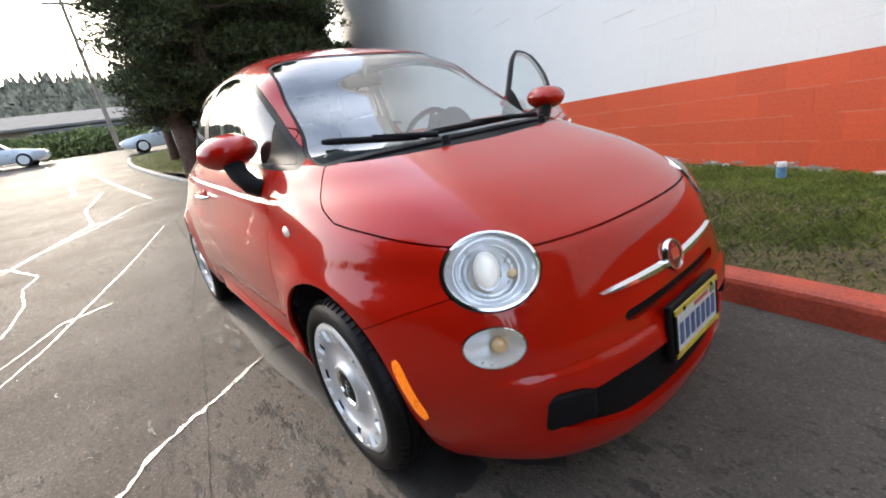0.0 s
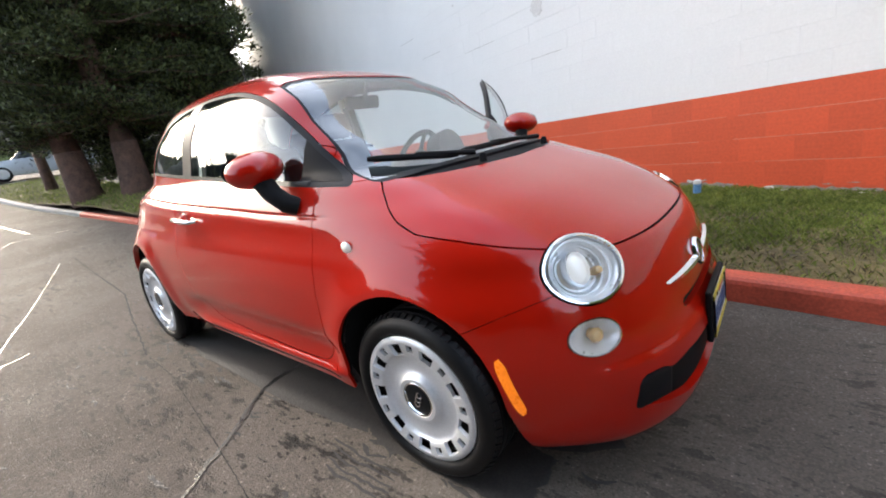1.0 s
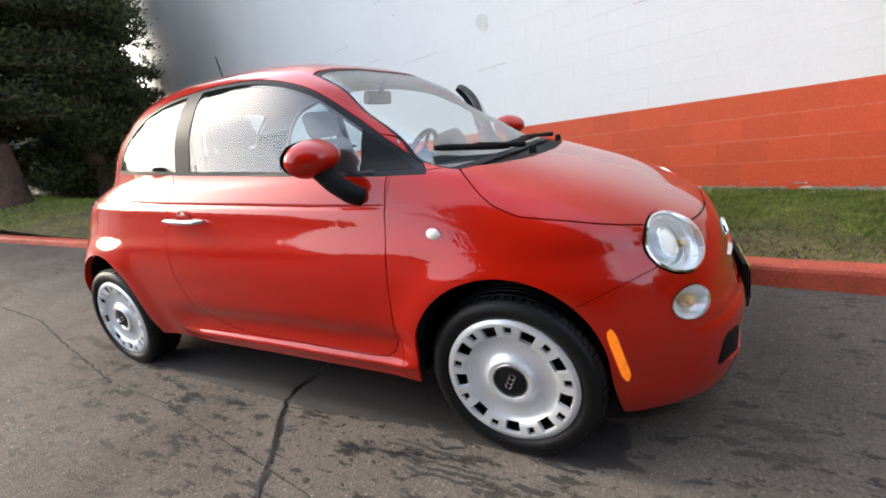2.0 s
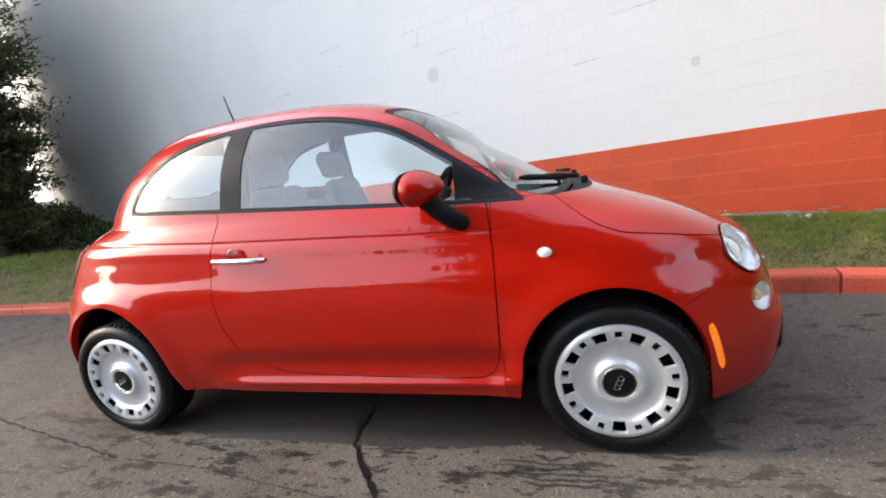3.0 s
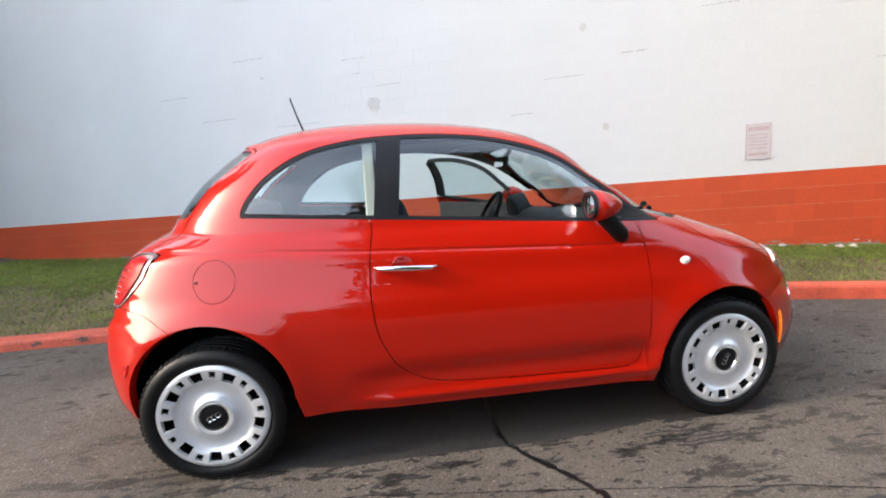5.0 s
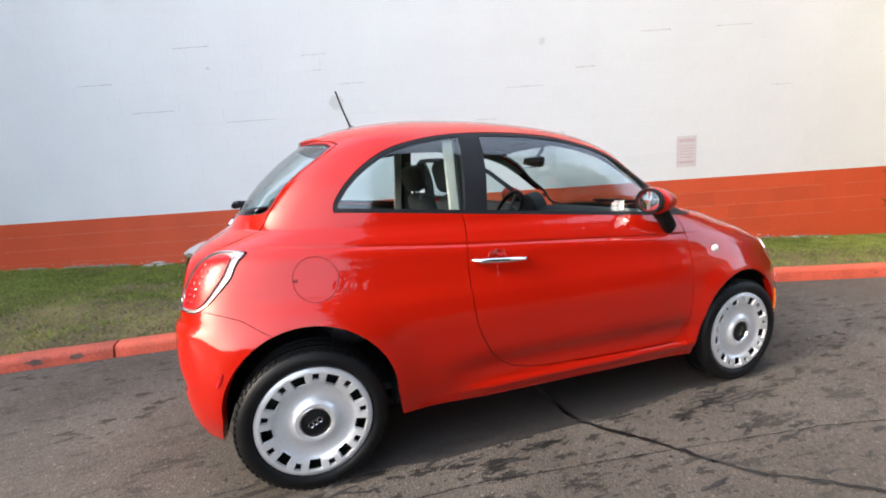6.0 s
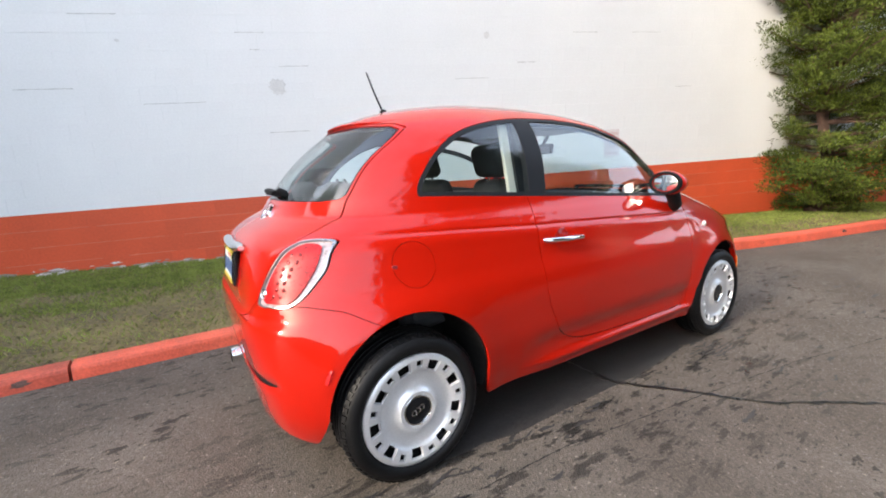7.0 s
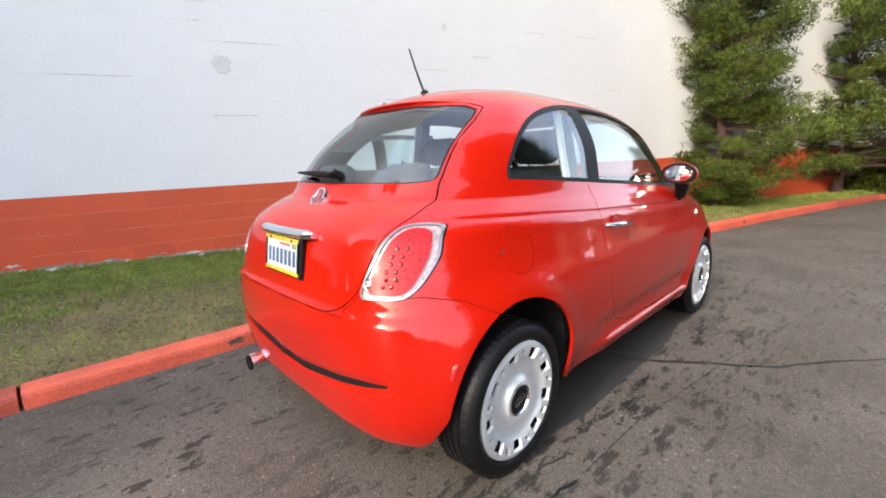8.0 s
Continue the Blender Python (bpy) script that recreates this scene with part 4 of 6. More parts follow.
def closed_curve(pts, n=8):
    """A smooth closed outline through a few points."""
    p = np.array(pts, float)
    out = []
    for i in range(len(p)):
        p0, p1, p2, p3 = p[i - 1], p[i], p[(i + 1) % len(p)], p[(i + 2) % len(p)]
        for t in np.arange(n) / n:
            out.append(0.5 * ((2 * p1) + (p2 - p0) * t + (2 * p0 - 5 * p1 + 4 * p2 - p3) * t**2 + (3 * p1 - p0 - 3 * p2 + p3) * t**3))
    return np.array(out)


def inside_of(poly, a, b, grow=0.0, when=None):
    """A field that is negative inside the outline, drawn over the axes a and b (1 stands for the distance from the middle)."""
    q = np.asarray(poly, float)
    e = np.roll(q, -1, 0) - q

    def fun(P):
        c = np.stack([np.abs(P[:, k]) if k == 1 else P[:, k] for k in (a, b)], 1)
        best = np.full(len(c), 1e9)
        odd = np.zeros(len(c), bool)
        for v, d in zip(q, e):
            w = c - v
            t = np.clip((w @ d) / (d @ d + 1e-12), 0, 1)
            best = np.minimum(best, np.hypot(w[:, 0] - d[0] * t, w[:, 1] - d[1] * t))
            up = (v[1] <= c[:, 1]) != (v[1] + d[1] <= c[:, 1])
            odd ^= up & (c[:, 0] < v[0] + d[0] * (c[:, 1] - v[1]) / (d[1] if abs(d[1]) > 1e-12 else 1e-12))
        sd = np.where(odd, -best, best) - grow
        if when is not None:
            sd = np.where(when(P), sd, np.maximum(sd, 0.05))
        return sd

    return fun


def ball(c, r, squash=None):
    c = np.array(c)
    return lambda P: np.linalg.norm((P - c) * (squash or (1, 1, 1)), axis=1) - r


def skin_part(name, sk, F, material, parent, both=False, mirror=False, thick=0.012, push=0.0, label=""):
    """One panel: its outer face with true body normals, and a folded edge inward."""
    F = np.asarray(F, int)
    used, inv = np.unique(F, return_inverse=True)
    G = inv.reshape(-1, 3)
    P, N = sk.P[used], sk.N[used]
    bowl = callable(push)
    P = P - N * (push(P)[:, None] if bowl else push)
    und = {}
    for t in G:
        for i in range(3):
            a, b = int(t[i]), int(t[(i + 1) % 3])
            key = (a, b) if a < b else (b, a)
            und[key] = None if key in und else (a, b)
    edge = [v for v in und.values() if v is not None]
    edge = [(a, b) for a, b in edge if not (abs(P[a, 1]) < 1e-6 and abs(P[b, 1]) < 1e-6)]
    V, NN, T = [P], [N], [G]
    if thick and edge:
        ids = sorted({i for e in edge for i in e})
        at = {i: k for k, i in enumerate(ids)}
        k0 = len(P)
        ctr = P[ids]
        side = np.zeros((len(ids), 3))
        for a, b in edge:
            o = np.cross(P[b] - P[a], N[a])
            for i in (a, b):
                side[at[i]] += o
        side /= np.linalg.norm(side, axis=1)[:, None] + 1e-12
        V += [ctr, ctr - N[ids] * thick]
        NN += [side, side]
        m = len(ids)
        rim = []
        for a, b in edge:
            i, j = k0 + at[a], k0 + at[b]
            rim += [(i, i + m, j + m), (i, j + m, j)]
        T.append(np.array(rim))
    V, NN, T = np.vstack(V), np.vstack(NN), np.vstack(T)
    flip = np.array([1, -1, 1])
    if both:
        k = len(V)
        V, NN, T = np.vstack([V, V * flip]), np.vstack([NN, NN * flip]), np.vstack([T, T[:, ::-1] + k])
    elif mirror:
        V, NN, T = V * flip, NN * flip, T[:, ::-1]
    me = bpy.data.meshes.new(name)
    me.from_pydata(V.tolist(), [], T.tolist())
    me.materials.append(material)
    me.polygons.foreach_set("use_smooth", [True] * len(me.polygons))
    if not bowl:
        me.normals_split_custom_set_from_vertices(NN.tolist())
    ob = new(name, me)
    ob.parent = parent
    return tagged(ob, label)


car = thing("hatchback_car", "small shiny red three-door hatchback parked along the kerb, driver's door open", "car")
sk = Skin()
GAP = 0.0020

# outlines of the openings and panels
DLO = closed_curve([(-1.005, 1.083), (-0.99, 1.14), (-0.90, 1.245), (-0.76, 1.335), (-0.58, 1.385), (-0.38, 1.408), (-0.13, 1.408), (0.12, 1.380), (0.37, 1.305), (0.585, 1.170), (0.755, 1.045), (0.872, 0.968),
                    (0.80, 0.964), (0.45, 0.984), (0.09, 1.008), (-0.45, 1.045), (-0.80, 1.069), (-0.97, 1.079)], 6)
DOOR = closed_curve([(-0.455, 1.10), (-0.462, 1.00), (-0.478, 0.88), (-0.482, 0.74), (-0.466, 0.60), (-0.438, 0.52), (-0.370, 0.410), (-0.235, 0.340), (0.05, 0.318), (0.35, 0.310), (0.62, 0.308), (0.70, 0.325),
                     (0.735, 0.40), (0.748, 0.55), (0.752, 0.75), (0.745, 0.88), (0.725, 1.02), (0.70, 1.10), (0.30, 1.14), (-0.20, 1.16)], 6)
SHIELD = [(-0.2, 0.976), (0.30, 0.976), (0.45, 0.974), (0.55, 0.967), (0.598, 0.962), (0.611, 0.966), (0.596, 1.00), (0.568, 1.06), (0.533, 1.19), (0.492, 1.33), (0.470, 1.370), (0.43, 1.387), (0.35, 1.397), (0.2, 1.402), (-0.2, 1.404)]
REARGLASS = [(-0.2, 1.075), (0.42, 1.078), (0.478, 1.084), (0.492, 1.10), (0.478, 1.22), (0.458, 1.325), (0.443, 1.357), (0.40, 1.374), (0.2, 1.387), (-0.2, 1.390)]
HATCH = [(-0.2, 0.658), (0.33, 0.662), (0.400, 0.680), (0.445, 0.712), (0.476, 0.745), (0.498, 0.83), (0.510, 0.93), (0.524, 0.972), (0.513, 1.02), (0.501, 1.075), (0.501, 1.10), (0.486, 1.22), (0.466, 1.33), (0.450, 1.365), (0.40, 1.383), (0.2, 1.396), (-0.2, 1.399)]
TAIL = closed_curve([(0.490, 0.738), (0.55, 0.730), (0.612, 0.733), (0.638, 0.770), (0.647, 0.84), (0.636, 0.90), (0.625, 0.931), (0.615, 0.945), (0.596, 0.952), (0.560, 0.954), (0.532, 0.946), (0.518, 0.912), (0.507, 0.84)], 5)
HEAD_C, FOG_C = (1.616, -0.534, 0.694), (1.664, -0.600, 0.529)
HOODLINE = [(0.60, 1.04), (0.90, 0.990), (0.977, 0.962), (1.016, 0.930), (1.069, 0.886), (1.12, 0.852), (1.195, 0.820), (1.34, 0.796), (1.515, 0.760), (1.66, 0.726), (1.95, 0.716)]
HOODREAR = np.array([(0.0, 0.950), (0.36, 0.956), (0.51, 0.960), (0.60, 0.967), (0.9, 0.99)])

F = sk.cut(sk.all, lambda P: P[:, 2] - np.interp(P[:, 0], [-1.7, -1.38, -0.85, -0.78, 0.77, 0.84, 1.40, 1.5], [0.178, 0.19, 0.232, 0.236, 0.220, 0.20, 0.175, 0.155]))[1]
for cx, cz, r in ARCHES:
    F = sk.cut(F, lambda P, cx=cx, cz=cz, r=r: arch_gap(P[:, 0], P[:, 2], cx, cz) - r)[1]
LINER = F
shield, F = sk.split(F, inside_of(SHIELD, 1, 2, 0, lambda P: P[:, 0] > 0.1), 0.001)
glass_f, frit_f = sk.split(shield, inside_of(SHIELD, 1, 2, -0.009, lambda P: P[:, 0] > 0.1))
rear, F = sk.split(F, inside_of(REARGLASS, 1, 2, 0, lambda P: P[:, 0] < -0.8), 0.001)
glass_r, frit_r = sk.split(rear, inside_of(REARGLASS, 1, 2, -0.005, lambda P: P[:, 0] < -0.8))
dlo, F = sk.split(F, inside_of(DLO, 0, 2), 0.0008)
dlo_frame, dlo_in = sk.split(dlo, lambda P: -inside_of(DLO, 0, 2, -0.017)(P))
q_glass, rest_in = sk.split(dlo_in, lambda P: P[:, 0] + 0.452 - 0.10 * (P[:, 2] - 1.05))
pillar, rest_in = sk.split(rest_in, lambda P: P[:, 0] + 0.345 - 0.10 * (P[:, 2] - 1.05))
d_glass, sail = sk.split(rest_in, lambda P: P[:, 0] - 0.615 + 0.05 * (P[:, 2] - 1.0))
frame_door, frame_rear = sk.split(dlo_frame, lambda P: -(P[:, 0] + 0.40 - 0.10 * (P[:, 2] - 1.05)))
door, F = sk.split(F, inside_of(DOOR, 0, 2), GAP)
fuel, F = sk.split(F, lambda P: np.where(P[:, 0] < 0, np.hypot(P[:, 0] + 1.100, P[:, 2] - 0.839) - 0.084, 0.1), 0.0010)
tail_f, F = sk.split(F, inside_of(TAIL, 1, 2, 0, lambda P: P[:, 0] < -1.15), 0.0016)
hatch, F = sk.split(F, inside_of(HATCH, 1, 2, 0, lambda P: P[:, 0] < -0.8), GAP)
HSQ, FSQ = (1.0, 1.0, 1.30), (1, 1, 1.55)
head_f, F = sk.split(F, ball(HEAD_C, 0.123, HSQ), 0.002)
fog_f, F = sk.split(F, ball(FOG_C, 0.077, FSQ), 0.0015)
hood_line = np.array(HOODLINE)
cowl, F = sk.split(F, lambda P: np.where((P[:, 0] > 0.55) & (np.abs(P[:, 1]) < 0.63), np.maximum(np.interp(np.abs(P[:, 1]), HOODREAR[:, 0], HOODREAR[:, 1]) - P[:, 2], np.maximum(P[:, 2] - 1.03, np.abs(P[:, 1]) - 0.600)), 0.05))
hood, F = sk.split(F, lambda P: np.where(P[:, 0] > 0.58, np.maximum(np.interp(P[:, 0], hood_line[:, 0], hood_line[:, 1]) - P[:, 2], P[:, 2] - 1.0), 0.05), GAP)
bumper_line = np.array([(1.22, 0.505), (1.30, 0.540), (1.382, 0.574), (1.45, 0.603), (1.523, 0.631), (1.575, 0.648), (1.61, 0.70), (1.66, 0.90), (1.95, 0.95)])
bumper, F = sk.split(F, lambda P: np.where(P[:, 0] > 1.2, np.maximum(P[:, 2] - np.interp(P[:, 0], bumper_line[:, 0], bumper_line[:, 1]), 1.3 - P[:, 0]), 0.05), 0.0012)
SLOT = [(-0.3, 0.489), (0.25, 0.489), (0.275, 0.496), (0.280, 0.509), (0.26, 0.519), (-0.3, 0.522)]
GRILLE = [(-0.3, 0.215), (0.30, 0.234), (0.42, 0.262), (0.49, 0.285), (0.528, 0.315), (0.535, 0.365), (0.522, 0.396), (0.46, 0.396), (0.42, 0.380), (0.34, 0.391), (0.20, 0.393), (-0.3, 0.395)]
slot_f, bumper = sk.split(bumper, inside_of(SLOT, 1, 2, 0, lambda P: P[:, 0] > 1.3))
grille_f, bumper = sk.split(bumper, inside_of(GRILLE, 1, 2, 0, lambda P: P[:, 0] > 1.3))
rear_line = np.array([(-1.9, 0.655), (-1.646, 0.664), (-1.641, 0.68), (-1.618, 0.733), (-1.49, 0.738), (-1.38, 0.715), (-1.28, 0.66), (-1.2, 0.62)])
r_bumper, F = sk.split(F, lambda P: np.where(P[:, 0] < -1.1, np.maximum(P[:, 2] - np.interp(P[:, 0], rear_line[:, 0], rear_line[:, 1]), P[:, 0] + 1.25), 0.05), 0.0012)
STRIP = [(-0.3, 0.360), (0.10, 0.364), (0.344, 0.402), (0.50, 0.432), (0.60, 0.452), (0.604, 0.463), (0.50, 0.456), (0.344, 0.430), (0.10, 0.392), (-0.3, 0.386)]
strip_f, r_bumper = sk.split(r_bumper, inside_of(STRIP, 1, 2, 0, lambda P: P[:, 0] < -1.2))
fender, F = sk.split(F, lambda P: np.maximum(0.749 - P[:, 0], P[:, 2] - 0.972), 0.0012)
roof_f, side_f = sk.split(F, lambda P: np.where((P[:, 0] < 0.5) & (P[:, 0] > -1.3), 1.428 - P[:, 2], 0.05))

skin_part("roof", sk, roof_f, M_PAINT, car, both=True)
skin_part("hood", sk, hood, M_PAINT, car, both=True)
skin_part("front_bumper", sk, bumper, M_PAINT, car, both=True, thick=0.03)
skin_part("rear_bumper", sk, r_bumper, M_PAINT, car, both=True, thick=0.03)
skin_part("cowl", sk, cowl, M_BLACK, car, both=True, push=0.012, label="black plastic cowl below the windscreen")
tailgate = skin_part("tailgate", sk, hatch, M_PAINT, car, both=True)
GL = []
GL.append(skin_part("windscreen", sk, glass_f, M_SCREEN, car, both=True, thick=0, push=0.004, label="clear windscreen reflecting the sky"))
skin_part("windscreen_border", sk, frit_f, M_FRAME, car, both=True, push=0.003, label="black windscreen border")
GL.append(skin_part("rear_window", sk, glass_r, M_GLASS, tailgate, both=True, thick=0, push=0.004))
skin_part("rear_window_border", sk, frit_r, M_FRAME, tailgate, both=True, push=0.003, label="black glass border")
skin_part("grille_slot", sk, slot_f, M_LINER, car, both=True, push=0.02, label="narrow black air slot")
skin_part("lower_grille", sk, grille_f, M_BLACK, car, both=True, push=0.035, label="black lower grille opening")
skin_part("bumper_strip", sk, strip_f, M_BLACK, car, both=True, push=0.006, label="black rubber strip in the rear bumper")
doors = {}
for mirror in (False, True):
    skin_part("fender", sk, fender, M_PAINT, car, mirror=mirror)
    q = skin_part("body_side", sk, side_f, M_PAINT, car, mirror=mirror)
    GL.append(skin_part("quarter_window", sk, q_glass, M_GLASS, car, mirror=mirror, thick=0, push=0.005))
    skin_part("quarter_window_frame", sk, frame_rear, M_FRAME, car, mirror=mirror, push=0.002, label="black window rubber")
    dr = skin_part("door", sk, door, M_PAINT, car, mirror=mirror, thick=0.03, label="open driver's door" if mirror else "closed red door")
    doors[mirror] = dr
    GL.append(skin_part("door_glass", sk, d_glass, M_GLASS, dr, mirror=mirror, thick=0, push=0.005))
    skin_part("door_window_frame", sk, np.concatenate([frame_door, pillar]), M_FRAME, dr, mirror=mirror, push=0.002, thick=0.03, label="dark grey window frame")
    skin_part("window_sail", sk, sail, M_BLACK, dr, mirror=mirror, push=0.001, label="black triangle before the door glass")
    if not mirror:
        skin_part("fuel_flap", sk, fuel, M_PAINT, q, thick=0.004)
    sgn = 1 if mirror else -1
    mk = bmesh.new()
    grid = []
    for t in np.linspace(0, 1, 13):
        cx, cz = 1.448 + 0.050 * t ** 0.9, 0.493 - 0.177 * t
        hw = 0.0125 * min(1, 6 * t + 0.35, 6 * (1 - t) + 0.35)
        grid.append([mk.verts.new((cx + dx * hw, sgn * (flank(cx + dx * hw, cz) + o), cz + dx * 0.004)) for dx, o in ((-1, -0.004), (-0.9, 0.004), (0, 0.007), (0.9, 0.004), (1, -0.004))])
    for a, b in zip(grid, grid[1:]):
        for q in range(4):
            mk.faces.new((a[q], a[q + 1], b[q + 1], b[q]))
    bmesh.ops.recalc_face_normals(mk, faces=mk.faces)
    part("side_marker", mk, M_AMBER, car, "amber side marker lens", smooth=True)
for g in GL:
    g.visible_shadow = False

# inner shell, which closes the gaps, and the headliner
L = sk.cut(LINER, inside_of(SHIELD, 1, 2, 0.004, lambda P: P[:, 0] > 0.1))[1]
L = sk.cut(L, inside_of(REARGLASS, 1, 2, 0.004, lambda P: P[:, 0] < -0.8))[1]
L = sk.cut(L, inside_of(DLO, 0, 2, 0.004))[1]
L = sk.cut(L, ball(HEAD_C, 0.126, HSQ))[1]
L = sk.cut(L, ball(FOG_C, 0.080, FSQ))[1]
hl, L = sk.cut(L, lambda P: 1.24 - P[:, 2])
L_open = sk.cut(L, inside_of(DOOR, 0, 2, 0.01))[1]
skin_part("headliner", sk, hl, M_HEADLINER, car, both=True, thick=0, push=0.030, label="light grey headliner")
skin_part("inner_shell", sk, L, M_LINER, car, thick=0, push=0.022)
skin_part("inner_shell", sk, L_open, M_LINER, car, mirror=True, thick=0, push=0.022)

# ---- lamps of the car, set into the skin ----
def lamp_depth(c, r, deep, squash=(1, 1, 1)):
    c = np.array(c)
    return lambda P: deep * np.clip(1 - (np.linalg.norm((P - c) * squash, axis=1) / r) ** 2, 0, 1) ** 0.7 + 0.004


def skin_frame(at):
    """A pose on the right side of the skin near a point, with z pointing outward."""
    k = int(np.argmin(np.linalg.norm(sk.P - np.array(at), axis=1)))
    n = Vector(sk.N[k])
    return Matrix.Translation(Vector(at)) @ n.to_track_quat("Z", "Y").to_matrix().to_4x4()


FLIP = Matrix.Diagonal((1, -1, 1, 1))


def flipped(bm):
    bmesh.ops.transform(bm, matrix=FLIP, verts=bm.verts)
    bmesh.ops.reverse_faces(bm, faces=bm.faces)
    return bm


gasket_h, ring_h = sk.split(head_f, lambda P: -ball(HEAD_C, 0.1185, HSQ)(P))
ring_h, lens_h = sk.split(ring_h, lambda P: -ball(HEAD_C, 0.1115, HSQ)(P))
ring_g, lens_g = sk.split(fog_f, lambda P: -ball(FOG_C, 0.0725, FSQ)(P))
t_ring, t_in = sk.split(tail_f, lambda P: -inside_of(TAIL, 1, 2, -0.0055, lambda P: P[:, 0] < -1.15)(P))
TRED = closed_curve([(0.517, 0.752), (0.56, 0.744), (0.606, 0.748), (0.625, 0.785), (0.628, 0.85), (0.615, 0.912), (0.592, 0.936), (0.552, 0.938), (0.534, 0.90), (0.522, 0.82)], 4)
t_red, t_white = sk.split(t_in, inside_of(TRED, 1, 2, 0, lambda P: P[:, 0] < -1.15))
t_edge, t_red = sk.split(t_red, lambda P: -inside_of(TRED, 1, 2, -0.004, lambda P: P[:, 0] < -1.15)(P))
for mirror in (False, True):
    fix = flipped if mirror else (lambda b: b)
    bez = skin_part("headlamp", sk, ring_h, M_CHROME, car, mirror=mirror, thick=0.03, push=-0.006, label="round headlamp with chrome bezel")
    skin_part("gasket", sk, gasket_h, M_LINER, bez, mirror=mirror, thick=0.03, push=0.002, label="black rubber ring")
    skin_part("reflector", sk, lens_h, M_REFLECT, bez, mirror=mirror, thick=0, push=lamp_depth(HEAD_C, 0.1135, 0.075, HSQ), label="chrome reflector bowl")
    o = skin_part("lens", sk, lens_h, M_CLEAR, bez, mirror=mirror, thick=0, push=lambda P: -0.006 - 0.016 * np.clip(1 - (np.linalg.norm((P - np.array(HEAD_C)) * HSQ, axis=1) / 0.1135) ** 2, 0, 1), label="clear domed lens")
    o.visible_shadow = False
    m = skin_frame(HEAD_C)
    part("projector_ring", fix(lathe([(0.042, -0.055), (0.044, -0.020), (0.040, -0.015), (0.036, -0.020), (0.035, -0.05)], 32, m @ pose(-0.008, 0.004, 0) @ Matrix.Diagonal((0.82, 1.15, 1, 1)))), M_CHROME, bez, smooth=True)
    part("projector_lens", fix(lathe([(0.0355, -0.024), (0.030, -0.013), (0.018, -0.007), (0.0, -0.005)], 28, m @ pose(-0.008, 0.004, 0) @ Matrix.Diagonal((0.82, 1.15, 1, 1)))), M_LIT, bez, "glowing projector lens", smooth=True)
    part("turn_bulb", fix(lathe([(0.0, 0.012), (0.010, 0.008), (0.013, -0.004), (0.012, -0.03)], 18, m @ pose(0.055, -0.012, -0.03))), M_PEACH, bez, "pale amber bulb", smooth=True)
    for r in (0.060, 0.075, 0.089):
        dz = 0.008 - 0.075 * (1 - (r / 0.105) ** 2) ** 0.7
        part("reflector_step", fix(lathe([(r - 0.006, dz - 0.010), (r - 0.002, dz), (r + 0.004, dz - 0.002), (r + 0.007, dz + 0.004)], 44, m @ Matrix.Diagonal((0.97, 0.92, 1, 1)))), M_REFLECT, bez, smooth=True)
    fb = skin_part("fog_lamp", sk, ring_g, M_CHROME, car, mirror=mirror, thick=0.02, push=-0.003, label="oval fog lamp with chrome rim")
    skin_part("reflector", sk, lens_g, M_REFLECT, fb, mirror=mirror, thick=0, push=lamp_depth(FOG_C, 0.0725, 0.045, FSQ))
    o = skin_part("lens", sk, lens_g, M_CLEAR, fb, mirror=mirror, thick=0, push=-0.003, label="clear lens")
    o.visible_shadow = False
    mf = skin_frame(FOG_C)
    part("bulb", fix(lathe([(0.0, 0.0), (0.014, -0.004), (0.021, -0.014), (0.018, -0.038)], 18, mf @ pose(0.012, 0, -0.008))), M_PEACH, fb, "pale amber bulb", smooth=True)
    tl = skin_part("tail_lamp", sk, t_ring, M_RIM, car, mirror=mirror, thick=0.02, push=-0.005, label="upright tail lamp with chrome rim and red lens")
    skin_part("clear_lens", sk, t_white, mat_tail, tl, mirror=mirror, thick=0.01, push=0.004, label="pale clear band of the tail lamp")
    skin_part("red_lens", sk, t_red, M_REDLENS, tl, mirror=mirror, thick=0.012, push=-0.004, label="raised red lens")
    skin_part("lens_edge", sk, t_edge, M_REDLENS, tl, mirror=mirror, thick=0.012, push=-0.003, label="rolled edge of the red lens")
    for k, bz in enumerate(np.linspace(0.770, 0.905, 7)):
        for dy in (-0.011, 0.011):
            by = -0.566 + dy - 0.004 * (k % 2)
            part("lens_facet", fix(lathe([(0.0, 0.0075), (0.005, 0.0065), (0.0085, 0.004)], 6, skin_frame((float(tail_x(by, bz)[0]), by, float(bz))))), M_BOWL, tl, "dark red lens facet")
    tm = skin_frame((-1.594, -0.511, 0.775))
    part("reversing_bulb", fix(lathe([(0.0, 0.006), (0.009, 0.004), (0.014, 0.001), (0.017, 0.004), (0.019, 0.001), (0.020, -0.006)], 24, tm)), M_CHROME, tl, "round clear reversing lamp", smooth=True)

fy = float(flank(-1.176, 0.838))
part("flap_grip", box(0.020, 0.006, 0.016, pose(-1.176, -fy + 0.001, 0.836, 0, 0, -14), 0.002), M_BADGE, car, "dark recess beside the fuel flap")

